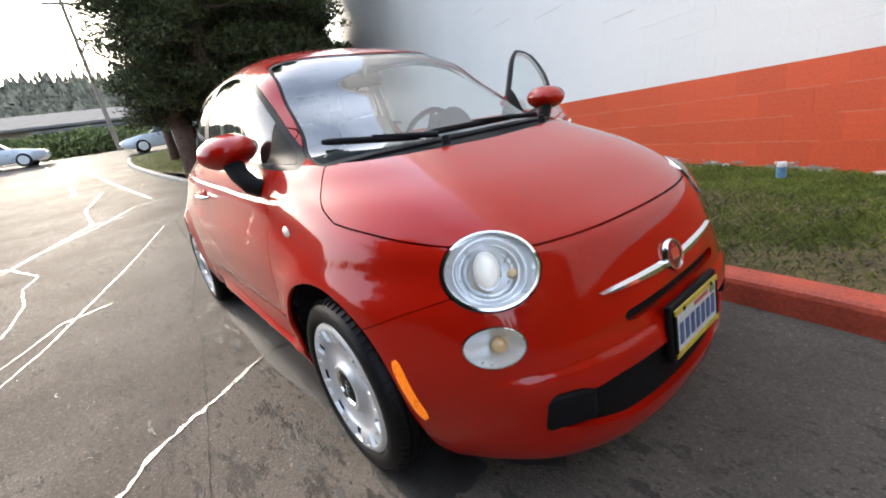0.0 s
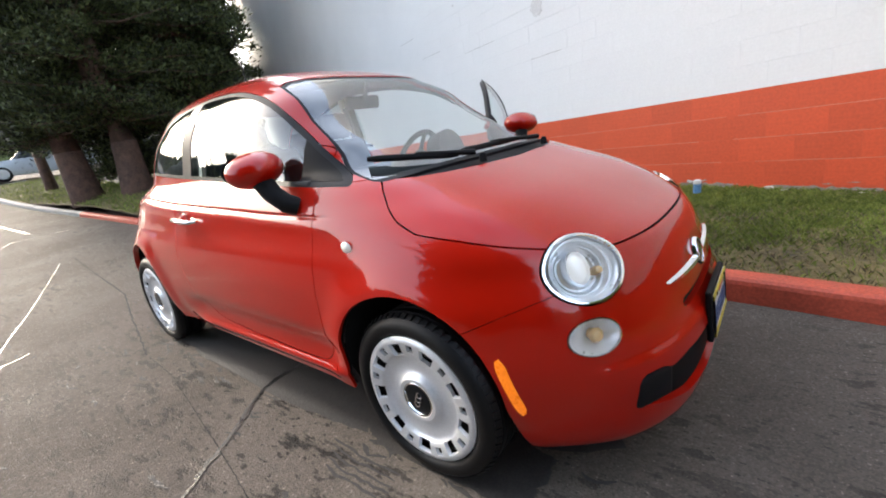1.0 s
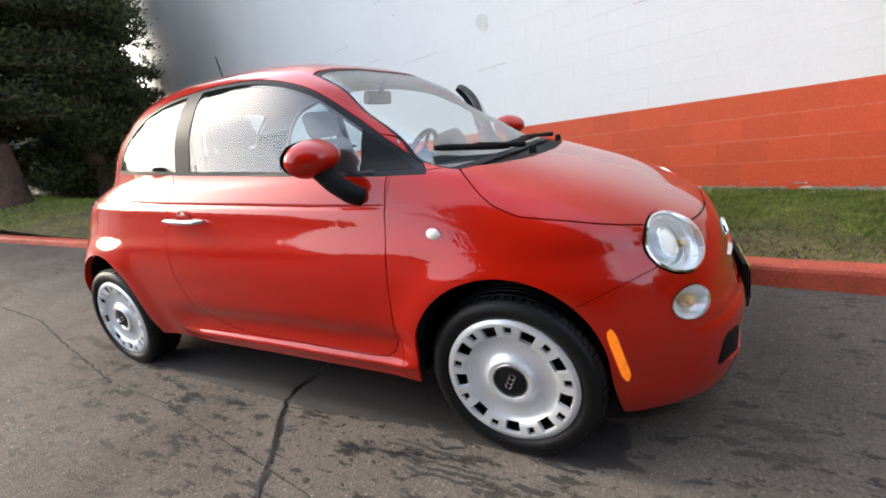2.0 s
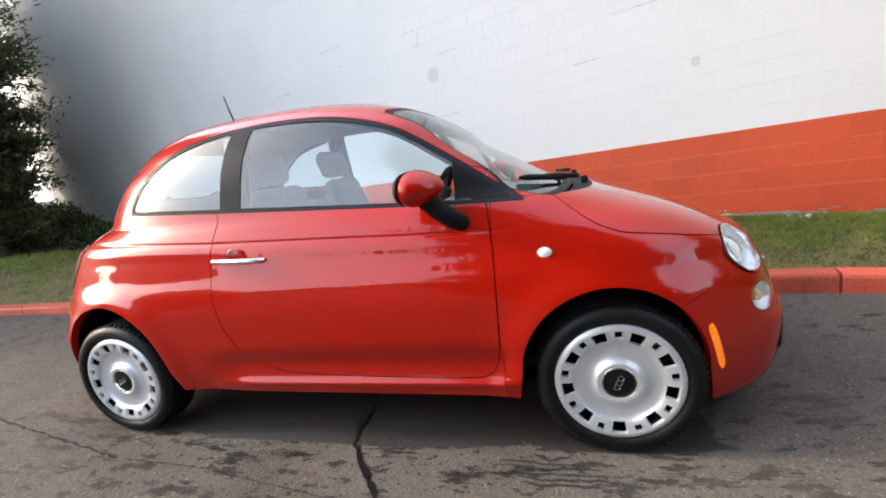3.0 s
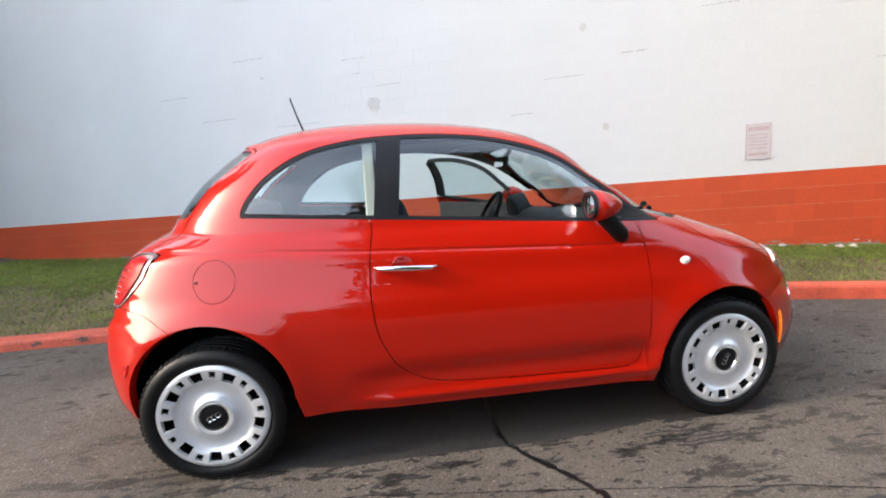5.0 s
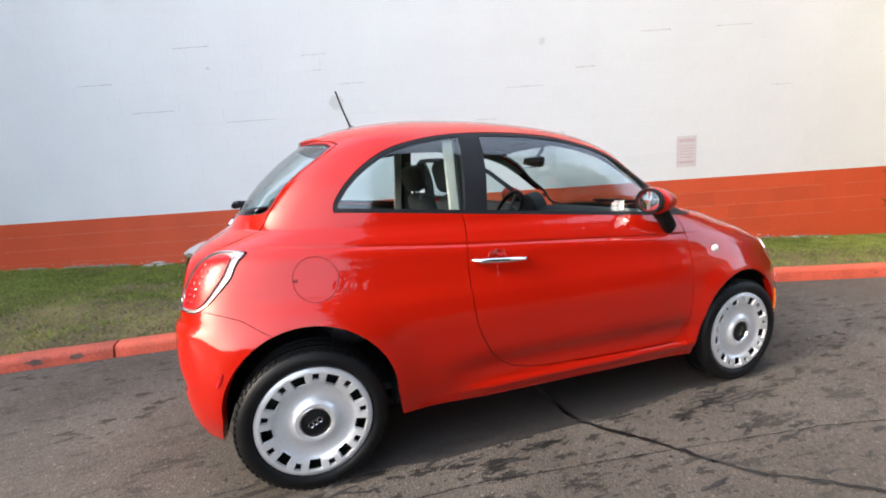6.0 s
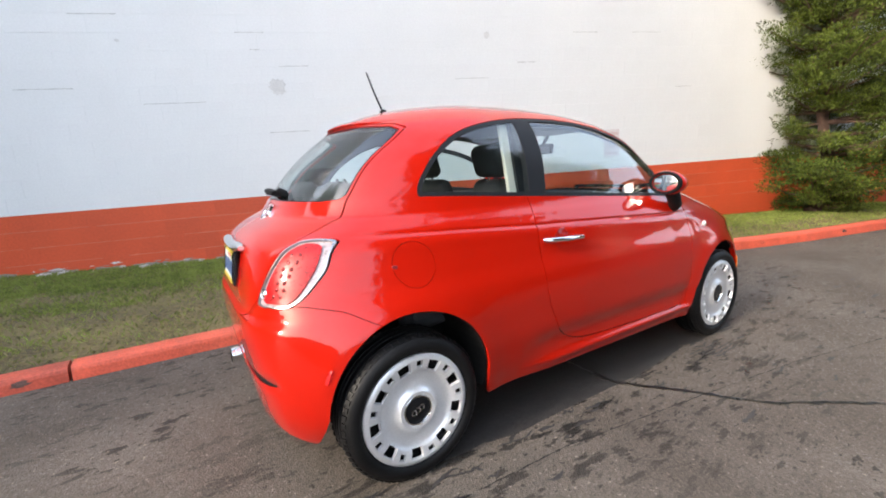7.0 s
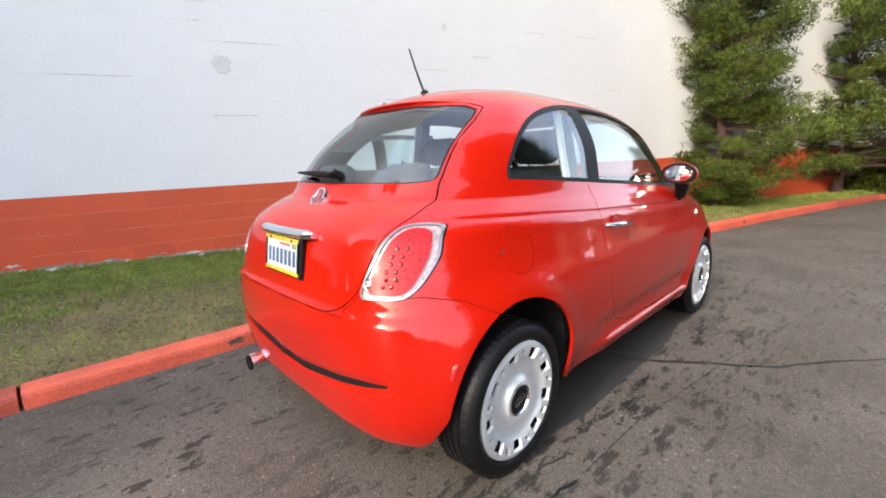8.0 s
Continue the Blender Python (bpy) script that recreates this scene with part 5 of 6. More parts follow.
# ---- wheels ----
def wheel_meshes():
    tyre = lathe([(0.200, 0.058), (0.220, 0.068), (0.228, 0.084), (0.240, 0.0915), (0.262, 0.090), (0.279, 0.078), (0.2885, 0.060), (0.290, 0.050), (0.283, 0.048), (0.283, 0.042), (0.2902, 0.040), (0.2905, 0.018), (0.2835, 0.016),
                  (0.2835, 0.010), (0.2905, 0.008), (0.2905, -0.008), (0.2835, -0.010), (0.2835, -0.016), (0.2905, -0.018), (0.2902, -0.040), (0.283, -0.042), (0.283, -0.048), (0.290, -0.050), (0.2885, -0.060), (0.279, -0.078),
                  (0.262, -0.090), (0.236, -0.0925), (0.200, -0.08)], 72)
    rim = lathe([(0.0, 0.012), (0.06, 0.012), (0.15, 0.008), (0.19, 0.004), (0.208, 0.050), (0.204, 0.058), (0.198, -0.08), (0.0, -0.08)], 48)
    # plastic cover with nine large windows and nine small slots
    na = 270
    rad = [0.056, 0.062, 0.074, 0.080, 0.086, 0.100, 0.120, 0.140, 0.150, 0.156, 0.160, 0.172, 0.199, 0.204, 0.211, 0.2205, 0.2225]
    hgt = [0.078, 0.085, 0.086, 0.082, 0.073, 0.067, 0.066, 0.069, 0.073, 0.079, 0.082, 0.085, 0.088, 0.0885, 0.087, 0.081, 0.066]
    bm = bmesh.new()
    g = [[bm.verts.new((r * math.cos(2 * math.pi * k / na), r * math.sin(2 * math.pi * k / na), h)) for k in range(na)] for r, h in zip(rad, hgt)]
    for j in range(len(rad) - 1):
        rm = (rad[j] + rad[j + 1]) / 2
        for k in range(na):
            a = ((k + 0.5) * 360 / na) % 40
            a = min(a, 40 - a)
            d = abs(((k + 0.5) * 360 / na) % 40 - 20)
            if (a < 8.1 and 0.157 < rm < 0.201) or (d < 4.1 and 0.173 < rm < 0.201):
                continue
            bm.faces.new((g[j][k], g[j][(k + 1) % na], g[j + 1][(k + 1) % na], g[j + 1][k]))
    bmesh.ops.delete(bm, geom=[v for v in bm.verts if not v.link_faces], context="VERTS")
    edges = [e for e in bm.edges if e.is_boundary and 0.13 < (e.verts[0].co.xy.length + e.verts[1].co.xy.length) / 2 < 0.205]
    ex = bmesh.ops.extrude_edge_only(bm, edges=edges)
    for v in ex["geom"]:
        if isinstance(v, bmesh.types.BMVert):
            v.co.z -= 0.012
            deg = math.degrees(math.atan2(v.co.y, v.co.x))
            k = round(deg / 20)                      # the window's sloping walls lean in towards its middle
            mid, rc = radians(20 * k), 0.179 if k % 2 == 0 else 0.185
            v.co.x += (rc * math.cos(mid) - v.co.x) * 0.13
            v.co.y += (rc * math.sin(mid) - v.co.y) * 0.13
    bmesh.ops.recalc_face_normals(bm, faces=bm.faces)
    cap = lathe([(0.0, 0.082), (0.046, 0.081), (0.0525, 0.078), (0.057, 0.072)], 40)
    cring = lathe([(0.0525, 0.0785), (0.055, 0.084), (0.060, 0.0845), (0.063, 0.082)], 48)
    return tyre, rim, bm, cap, cring


def make_wheel(x, y, turn):
    fl = 1 if y < 0 else -1
    m = pose(x, y, WHEEL_R, 90 * fl, 0, 0) @ pose(0, 0, 0, 0, 0, turn)
    tyre, rim, cover, cap, cring = wheel_meshes()
    for b in (tyre, rim, cover, cap, cring):
        bmesh.ops.transform(b, matrix=m, verts=b.verts)
    w = part("wheel", rim, M_STEEL, car, "road wheel with silver cover", smooth=True)
    part("tyre", tyre, M_TYRE, w, "black rubber tyre", smooth=True)
    part("wheel_cover", cover, M_COVER, w, "silver plastic cover with rows of windows", smooth=True)
    part("centre_cap", cap, M_BLACK, w, "black centre cap", smooth=True)
    part("cap_ring", cring, M_CHROME, w, "bright ring", smooth=True)
    for k in (-1, 0, 1):
        ring = lathe([(0.0085, 0.0), (0.0115, 0.0012), (0.0115, -0.001), (0.0085, -0.001)], 20, m @ pose(0.0185 * k, 0, 0.0828))
        part("cap_emblem", ring, M_CHROME, w, smooth=True)
    # ribbed shoulders
    for s in (-1, 1):
        sh = bmesh.new()
        for k in range(64):
            a = 2 * math.pi * (k + 0.25 * s) / 64
            q = m @ pose(0, 0, 0, 0, 0, math.degrees(a)) @ pose(0.2868, 0, 0.066 * s, 0, -28 * s, 0)
            v = [sh.verts.new(q @ Vector((dx * 0.003, dy * 0.008, dz * 0.010))) for dx in (-1, 1) for dy in (-1, 1) for dz in (-1, 1)]
            for f in ((0, 1, 3, 2), (4, 6, 7, 5), (0, 4, 5, 1), (2, 3, 7, 6), (0, 2, 6, 4), (1, 5, 7, 3)):
                sh.faces.new([v[i] for i in f])
        tagged(part("tread_shoulder", sh, M_TYRE, w, "ribbed tyre shoulder"), kind="stuff")


for x, t in ((FRONT_AXLE, 68), (REAR_AXLE, 25)):
    make_wheel(x, -0.700, t)
    make_wheel(x, 0.700, t + 40)

for s in (-1, 1):
    mk = bmesh.new()
    grid = []
    for t in np.linspace(0, 1, 9):
        cx, cz = -1.452 - 0.020 * t, 0.535 - 0.05 * t
        hw = 0.009 * min(1, 5 * t + 0.3, 5 * (1 - t) + 0.3)
        grid.append([mk.verts.new((cx + dx * hw, s * (flank(cx + dx * hw, cz) + o), cz)) for dx, o in ((-1, -0.004), (-0.8, 0.003), (0, 0.006), (0.8, 0.003), (1, -0.004))])
    for a, b in zip(grid, grid[1:]):
        for q in range(4):
            mk.faces.new((a[q], a[q + 1], b[q + 1], b[q]))
    bmesh.ops.recalc_face_normals(mk, faces=mk.faces)
    part("rear_side_marker", mk, M_REDLENS, car, "small red side marker lens", smooth=True)

# wheel housings and underbody
for (cx, cz, r) in ARCHES:
    for s in (-1, 1):
        bm = bmesh.new()
        ring = [[bm.verts.new((cx + (r + 0.010) * math.cos(a), s * min(y, float(side_y(cx + (r + 0.010) * math.cos(a), max(0.16, cz + (r + 0.010) * math.sin(a)))[0]) - 0.012), cz + (r + 0.010) * math.sin(a))) for a in np.linspace(-0.25, math.pi + 0.25, 30)] for y in (0.45, 0.60, 0.775)]
        for a, b in zip(ring, ring[1:]):
            for k in range(29):
                bm.faces.new((a[k], a[k + 1], b[k + 1], b[k]))
        bm.faces.new(ring[0])
        part("wheel_housing", bm, M_LINER, car, "black wheel-arch liner")
part("underbody", box(2.9, 1.25, 0.06, pose(0.1, 0, 0.225), 0.02), M_LINER, car, "dark underbody")
part("axle", tube([(REAR_AXLE, -0.62, 0.29), (REAR_AXLE, 0.62, 0.29)], 0.035, 10), M_LINER, car)
part("axle", tube([(FRONT_AXLE, -0.62, 0.27), (FRONT_AXLE, 0.62, 0.27)], 0.03, 10), M_LINER, car)
ex = part("exhaust", tube([(-1.35, 0.45, 0.205), (-1.66, 0.46, 0.205)], 0.042, 20), M_CHROME, car, "chrome exhaust tip", smooth=True)
part("exhaust_bore", lathe([(0.0, 0.0), (0.036, 0.0), (0.038, 0.003)], 20, pose(-1.6625, 0.46, 0.205, 0, -90, 0)), M_LINER, ex)

# ---- trim on the nose ----
def nose_strip(y0, y1, z0, half, n=18, proud=0.010):
    """A tapering bright bar that follows the nose."""
    bm = bmesh.new()
    rows = []
    for i in range(n + 1):
        u = i / n
        y = y0 + (y1 - y0) * u
        h = half * (0.12 + 0.88 * math.sin(math.pi * (0.5 + 0.5 * u)) ** 0.6) if u > 0.02 else half
        z = z0 + 0.014 * u
        row = []
        for dz, off in ((-h, 0.002), (-h * 0.6, proud), (h * 0.5, proud + 0.003), (h, 0.002)):
            x = float(nose_x(y, z + dz)[0]) + off + 0.010 * max(0, 1 - abs(y) / 0.42) ** 0.5 * math.exp(-((z - 0.62) / 0.13) ** 2)
            row.append(bm.verts.new((x, y, z + dz)))
        rows.append(row)
    for a, b in zip(rows, rows[1:]):
        for k in range(3):
            bm.faces.new((a[k], b[k], b[k + 1], a[k + 1]))
    bmesh.ops.recalc_face_normals(bm, faces=bm.faces)
    return bm


for s in (-1, 1):
    part("chrome_bar", nose_strip(s * 0.045, s * 0.330, 0.571, 0.012), M_CHROME, car, "chrome bar beside the badge", smooth=True)
nm = pose(float(nose_x(0, 0.58)[0]) + 0.010, 0, 0.580, 0, 74, 0)
bd = part("badge", lathe([(0.0, 0.008), (0.036, 0.006), (0.039, 0.004), (0.040, 0.011), (0.044, 0.012), (0.048, 0.006), (0.049, 0.0)], 40, nm), M_CHROME, car, "round chrome badge", smooth=True)
part("badge_face", lathe([(0.0, 0.0098), (0.039, 0.0076)], 32, nm), M_BADGE, bd, "dark red badge face", smooth=True)
for k in range(4):
    part("badge_bar", box(0.004, 0.008, 0.03, nm @ pose(-0.004 + 0.0, -0.016 + k * 0.0107, 0.0095, 0, 90, 0)), M_CHROME, bd)
# rubber buffers and plate at the front
for s in (-1, 1):
    y = 0.468
    part("bumper_buffer", box(0.05, 0.138, 0.100, pose(float(nose_x(y, 0.34)[0]) - 0.018, s * y, 0.338, 0, 0, s * 27), 0.016, 3), M_BLACK, car, "black rubber bumper block", smooth=True)
for z in (0.255, 0.30, 0.345):
    part("grille_bar", tube([(float(nose_x(y, z)[0]) - 0.022, y, z) for y in np.linspace(-0.32, 0.32, 13)], 0.006, 6, 0.6), M_BLACK, car)


def licence_plate(m, front):
    """Plate in a yellow and black frame; its lettering stands as plain bars."""
    p = part("plate_holder", box(0.020, 0.335, 0.185 if front else 0.175, m, 0.006), M_BLACK, car, "black licence plate holder")
    part("plate", box(0.004, 0.300, 0.150, m @ pose(0.0125, 0, 0)), M_PLATE, p, "white plate with illegible print")
    for z, h in ((0.068, 0.016), (-0.068, 0.016)):
        part("plate_frame", box(0.006, 0.312, h, m @ pose(0.0150, 0, z), 0.001), M_YELLOW, p, "yellow plate frame edge")
    for y in (-0.150, 0.150):
        part("plate_frame", box(0.0055, 0.012, 0.15, m @ pose(0.0148, y, 0), 0.001), M_BLACK, p)
    for k in range(7):
        part("print_bar", box(0.002, 0.024, 0.066, m @ pose(0.0152, -0.115 + 0.0385 * k, -0.008)), M_PLATEBLUE, p)
    part("print_bar", box(0.002, 0.10, 0.012, m @ pose(0.0152, 0.03, 0.047)), M_PLATERED, p)
    part("sticker", box(0.002, 0.034, 0.022, m @ pose(0.0154, 0.115, 0.045)), M_HEDGE, p, "green corner sticker")
    for y in (-0.1, 0.1):
        part("plate_bolt", lathe([(0.0, 0.004), (0.006, 0.003), (0.007, 0)], 10, m @ pose(0.0175, y, 0.066, 0, 90, 0)), M_LINER, p)


licence_plate(pose(1.862, 0, 0.408, 0, -4, 0) @ Matrix.Scale(0.92, 4), True)
licence_plate(pose(float(tail_x(0, 0.80)[0]) - 0.006, -0.02, 0.816, 0, -7, 180) @ Matrix.Scale(0.90, 4), False)

# ---- tail trim ----
bar = tube([(float(tail_x(y, 0.905)[0]) - 0.016 - 0.012 * (1 - (y / 0.2) ** 2), y - 0.02, 0.905) for y in np.linspace(-0.21, 0.21, 15)], [0.014] + [0.025] * 13 + [0.014], 12, 0.75)
part("tailgate_handle", bar, M_CHROME, tailgate, "chrome tailgate handle", smooth=True)
em = pose(float(tail_x(0, 1.02)[0]) - 0.003, 0, 1.020, 0, -52, 0) @ pose(0, 0, 0, 0, 0, 0)
rb = part("badge", lathe([(0.0, 0.006), (0.034, 0.005), (0.036, 0.010), (0.044, 0.010), (0.047, 0.0)], 40, em), M_CHROME, tailgate, "round chrome badge", smooth=True)
part("badge_face", lathe([(0.0, 0.0085), (0.034, 0.0062)], 32, em), M_BADGE, rb, smooth=True)
wz = 1.108
wip = part("rear_wiper", tube([(float(tail_x(0, wz)[0]) - 0.03, -0.06, wz), (float(tail_x(0, wz)[0]) - 0.035, 0.03, wz + 0.006), (float(tail_x(0.15, wz)[0]) - 0.03, 0.15, wz + 0.010), (float(tail_x(0.3, wz)[0]) - 0.02, 0.31, wz + 0.012)],
                          [0.020, 0.024, 0.014, 0.007], 8, 0.7), M_BLACK, tailgate, "black rear wiper", smooth=True)
part("wiper_pivot", lathe([(0.0, 0.03), (0.016, 0.026), (0.02, 0.0), (0.022, -0.02)], 16, pose(float(tail_x(0, wz)[0]) + 0.002, -0.05, wz, 0, -60, 0)), M_BLACK, wip, smooth=True)
spo = bmesh.new()
rows = []
for y in np.linspace(-0.44, 0.44, 25):
    x = float(tail_x(y, 1.405)[0])
    rows.append([spo.verts.new(p) for p in ((x + 0.10, y, 1.432 - 0.10 * y * y), (x - 0.010, y, 1.418 - 0.10 * y * y), (x - 0.026, y, 1.407 - 0.10 * y * y), (x - 0.020, y, 1.400 - 0.10 * y * y), (x + 0.03, y, 1.394 - 0.10 * y * y))])
for a, b in zip(rows, rows[1:]):
    for k in range(4):
        spo.faces.new((a[k], b[k], b[k + 1], a[k + 1]))
bmesh.ops.recalc_face_normals(spo, faces=spo.faces)
part("roof_spoiler", spo, M_PAINT, car, "small red roof spoiler", smooth=True)
part("washer_jet", lathe([(0.0, 0.008), (0.006, 0.006), (0.008, -0.004)], 10, pose(-1.0, 0.14, top_z(-1.0, 0.14))), M_BLACK, car)
za = top_z(-0.82, 0.04)
ant = part("antenna", tube([(-0.822, 0.04, za + 0.004), (-0.862, 0.055, 1.60), (-0.890, 0.066, 1.692)], [0.0055, 0.0045, 0.0038], 8), M_BLACK, car, "short black roof antenna", smooth=True)
part("antenna_foot", lathe([(0.024, -0.006), (0.020, 0.010), (0.010, 0.020), (0.0, 0.022)], 20, pose(-0.820, 0.04, za)), M_BLACK, ant, smooth=True)
# ---- door handles, side lamps, mirrors, wipers ----
for mirror in (False, True):
    s = 1 if mirror else -1
    y = float(side_y(-0.335, 0.848)[0])
    h = part("door_handle", tube([(-0.458, s * (y + 0.006), 0.852), (-0.435, s * (y + 0.030), 0.851), (-0.335, s * (y + 0.038), 0.847), (-0.23, s * (y + 0.030), 0.842), (-0.205, s * (y + 0.006), 0.841)], [0.008, 0.013, 0.015, 0.013, 0.008], 12, 0.85), M_CHROME,
             doors[mirror], "chrome pull handle", smooth=True)
    cup = lathe([(0.0, -0.004), (0.035, -0.003), (0.047, 0.0015), (0.050, 0.0)], 32, pose(-0.345, s * (y + 0.0045), 0.846, 90 * (1 if s < 0 else -1), 0, 0))
    part("handle_cup", cup, M_PAINT, h, "red recessed cup behind the handle", smooth=True)
    y2 = float(side_y(0.932, 0.782)[0]) + 0.002
    part("side_repeater", lathe([(0.0, 0.010), (0.012, 0.009), (0.020, 0.004), (0.023, 0.0)], 24, pose(0.932, s * y2, 0.782, 90 * (1 if s < 0 else -1), 0, 0) @ pose(0, 0, 0) @ Matrix.Diagonal((1.1, 0.85, 1, 1))), M_BULB, car, "clear side repeater", smooth=True)
    # mirror: rounded housing on a black stalk
    c = Vector((0.503, s * 0.768, 1.055))
    bm = bmesh.new()
    bmesh.ops.create_uvsphere(bm, u_segments=32, v_segments=20, radius=1)
    for v in bm.verts:
        x, yy, z = v.co
        x = x * 0.105 if x > 0 else max(x, -0.42) * 0.075
        k = 1 - 0.25 * max(0, v.co.x)
        v.co = (x, yy * 0.108 * k, z * 0.066 * k + 0.006 * yy * -s)
    bmesh.ops.transform(bm, matrix=Matrix.Translation(c) @ pose(0, 0, 0, 0, 0, s * 10), verts=bm.verts)
    mi = part("mirror_housing", bm, M_PAINT, doors[mirror], "rounded red door mirror", smooth=True)
    part("mirror_glass", lathe([(0.0, 0.0), (0.9, 0.0), (1.0, -0.004)], 36, Matrix.Translation(c + Vector((-0.0335, 0, 0))) @ pose(0, 0, 0, 0, 0, s * 10) @ pose(0, 0, 0, 0, -90, 0) @ Matrix.Diagonal((0.049, 0.084, 1, 1))), M_MIRROR, mi, "mirror glass", smooth=True)
    part("mirror_rim", lathe([(0.86, 0.000), (0.89, 0.006), (1.07, 0.006), (1.12, -0.006)], 36, Matrix.Translation(c + Vector((-0.0335, 0, 0))) @ pose(0, 0, 0, 0, 0, s * 10) @ pose(0, 0, 0, 0, -90, 0) @ Matrix.Diagonal((0.056, 0.094, 1, 1))), M_BLACK, mi, smooth=True)
    part("mirror_stalk", tube([(0.645, s * (float(side_y(0.645, 0.905)[0]) - 0.012), 0.905), (0.622, s * 0.748, 0.925), (0.575, s * 0.766, 0.965), (0.532, s * 0.770, 1.015)], [0.034, 0.036, 0.036, 0.040], 14, 1.0), M_BLACK, mi, "black mirror stalk", smooth=True)


def front_wiper(y0, z0, y1, z1, arm_y):
    """A wiper parked along the foot of the glass: blade, and an arm from its pivot on the cowl."""
    ys, zs = np.linspace(y0, y1, 12), np.linspace(z0, z1, 12)
    blade = [(float(nose_x(y, z)[0]) + 0.014, y, z + 0.013) for y, z in zip(ys, zs)]
    w = part("wiper", tube(blade, [0.007] + [0.0105] * 10 + [0.007], 8, 1.15), M_BLACK, car, "black windscreen wiper", smooth=True)
    ya, za = np.linspace(arm_y, (y0 + y1) / 2, 7), np.linspace(0.976, (z0 + z1) / 2 + 0.004, 7)
    arm = [(float(nose_x(y, z)[0]) + 0.020, y, z + 0.020) for y, z in zip(ya, za)]
    part("wiper_arm", tube(arm, [0.015, 0.014, 0.012, 0.011, 0.010, 0.009, 0.008], 8, 0.8), M_BLACK, w, "black wiper arm", smooth=True)
    part("wiper_pivot", lathe([(0.0, 0.020), (0.010, 0.018), (0.014, 0.010), (0.016, -0.014)], 16, pose(float(nose_x(arm_y, 0.966)[0]) + 0.012, arm_y, 0.972)), M_BLACK, w, smooth=True)


front_wiper(-0.25, 0.984, -0.54, 1.022, -0.20)
front_wiper(-0.21, 0.990, 0.31, 0.990, 0.36)

# ---- the cabin ----
part("cabin_floor", box(2.3, 1.26, 0.03, pose(-0.1, 0, 0.30)), M_INT, car, "dark cabin floor")
dash = tube([(0.60, y, 0.885 + 0.02 * math.cos(3 * y)) for y in np.linspace(-0.56, 0.56, 11)], 0.15, 14, 0.62)
d = part("dashboard", dash, M_INT, car, "dark dashboard", smooth=True)
part("dash_panel", box(0.03, 1.02, 0.13, pose(0.475, 0, 0.845), 0.012), M_IVORY, d, "ivory dashboard panel")
part("dash_top", box(0.34, 1.1, 0.03, pose(0.76, 0, 0.935, 0, -6, 0), 0.012), M_INT, d, "dark dash top")
part("instrument_hood", lathe([(0.0, 0.0), (0.10, 0.0), (0.115, 0.02), (0.11, 0.11), (0.09, 0.115), (0, 0.10)], 28, pose(0.46, 0.36, 0.955, 0, 75, 0)), M_INT, d, smooth=True)
sw = part("steering_wheel", lathe([(0.165 + 0.015 * math.cos(a), 0.015 * math.sin(a)) for a in np.linspace(0, 2 * math.pi, 12, endpoint=False)], 40, pose(0.30, 0.36, 0.945, 0, -62, 0), closed=True), M_BLACK, car, "black steering wheel", smooth=True)
part("wheel_hub", lathe([(0.0, 0.02), (0.05, 0.018), (0.06, 0.0), (0.05, -0.05), (0, -0.06)], 24, pose(0.305, 0.36, 0.943, 0, -62, 0)), M_INT, sw, smooth=True)
for a in (0, 130, 230):
    part("spoke", box(0.15, 0.03, 0.014, pose(0.302, 0.36, 0.944, 0, -62, 0) @ pose(0, 0, 0, 0, 0, a) @ pose(0.09, 0, 0), 0.004), M_INT, sw)
rv = part("rear_view_mirror", box(0.03, 0.22, 0.065, pose(0.30, 0.0, 1.285, 0, 10, 0), 0.014, 3), M_INT, car, "rear-view mirror", smooth=True)
part("mirror_stem", tube([(0.315, 0, 1.30), (0.37, 0, 1.375)], 0.012, 8), M_INT, rv, smooth=True)
part("mirror_face", box(0.002, 0.20, 0.05, pose(0.2835, 0.0, 1.2825, 0, 10, 0)), M_MIRROR, rv)
for y in (-0.33, 0.33):
    part("sun_visor", box(0.14, 0.30, 0.012, pose(0.13, y * 0.85, 1.372, 0, 8, 0), 0.006), M_HEADLINER, car, "grey sun visor")


def car_seat(x, y, back, rear=False):
    w = 0.46 if not rear else 1.06
    st = part("seat", box(0.46, w, 0.14, pose(x, y, 0.555, 0, -6, 0), 0.05, 4), M_SEAT, car, "grey cloth seat", smooth=True)
    part("backrest", box(0.13, w * 0.97, 0.60, pose(x - 0.27, y, 0.83, 0, -back, 0), 0.05, 4, taper=(0.8, 0.82 if not rear else 0.96)), M_SEAT, st, "grey cloth backrest", smooth=True)
    for dy in ((0,) if not rear else (-0.27, 0.27)):
        part("headrest", box(0.10, 0.25, 0.17, pose(x - 0.385, y + dy, 1.215 if not rear else 1.065, 0, -back, 0), 0.045, 4), M_SEAT, st, "padded headrest", smooth=True)
        for e in (-0.05, 0.05):
            part("headrest_post", tube([(x - 0.35, y + dy + e, 1.07), (x - 0.375, y + dy + e, 1.16)], 0.006, 6), M_CHROME, st)


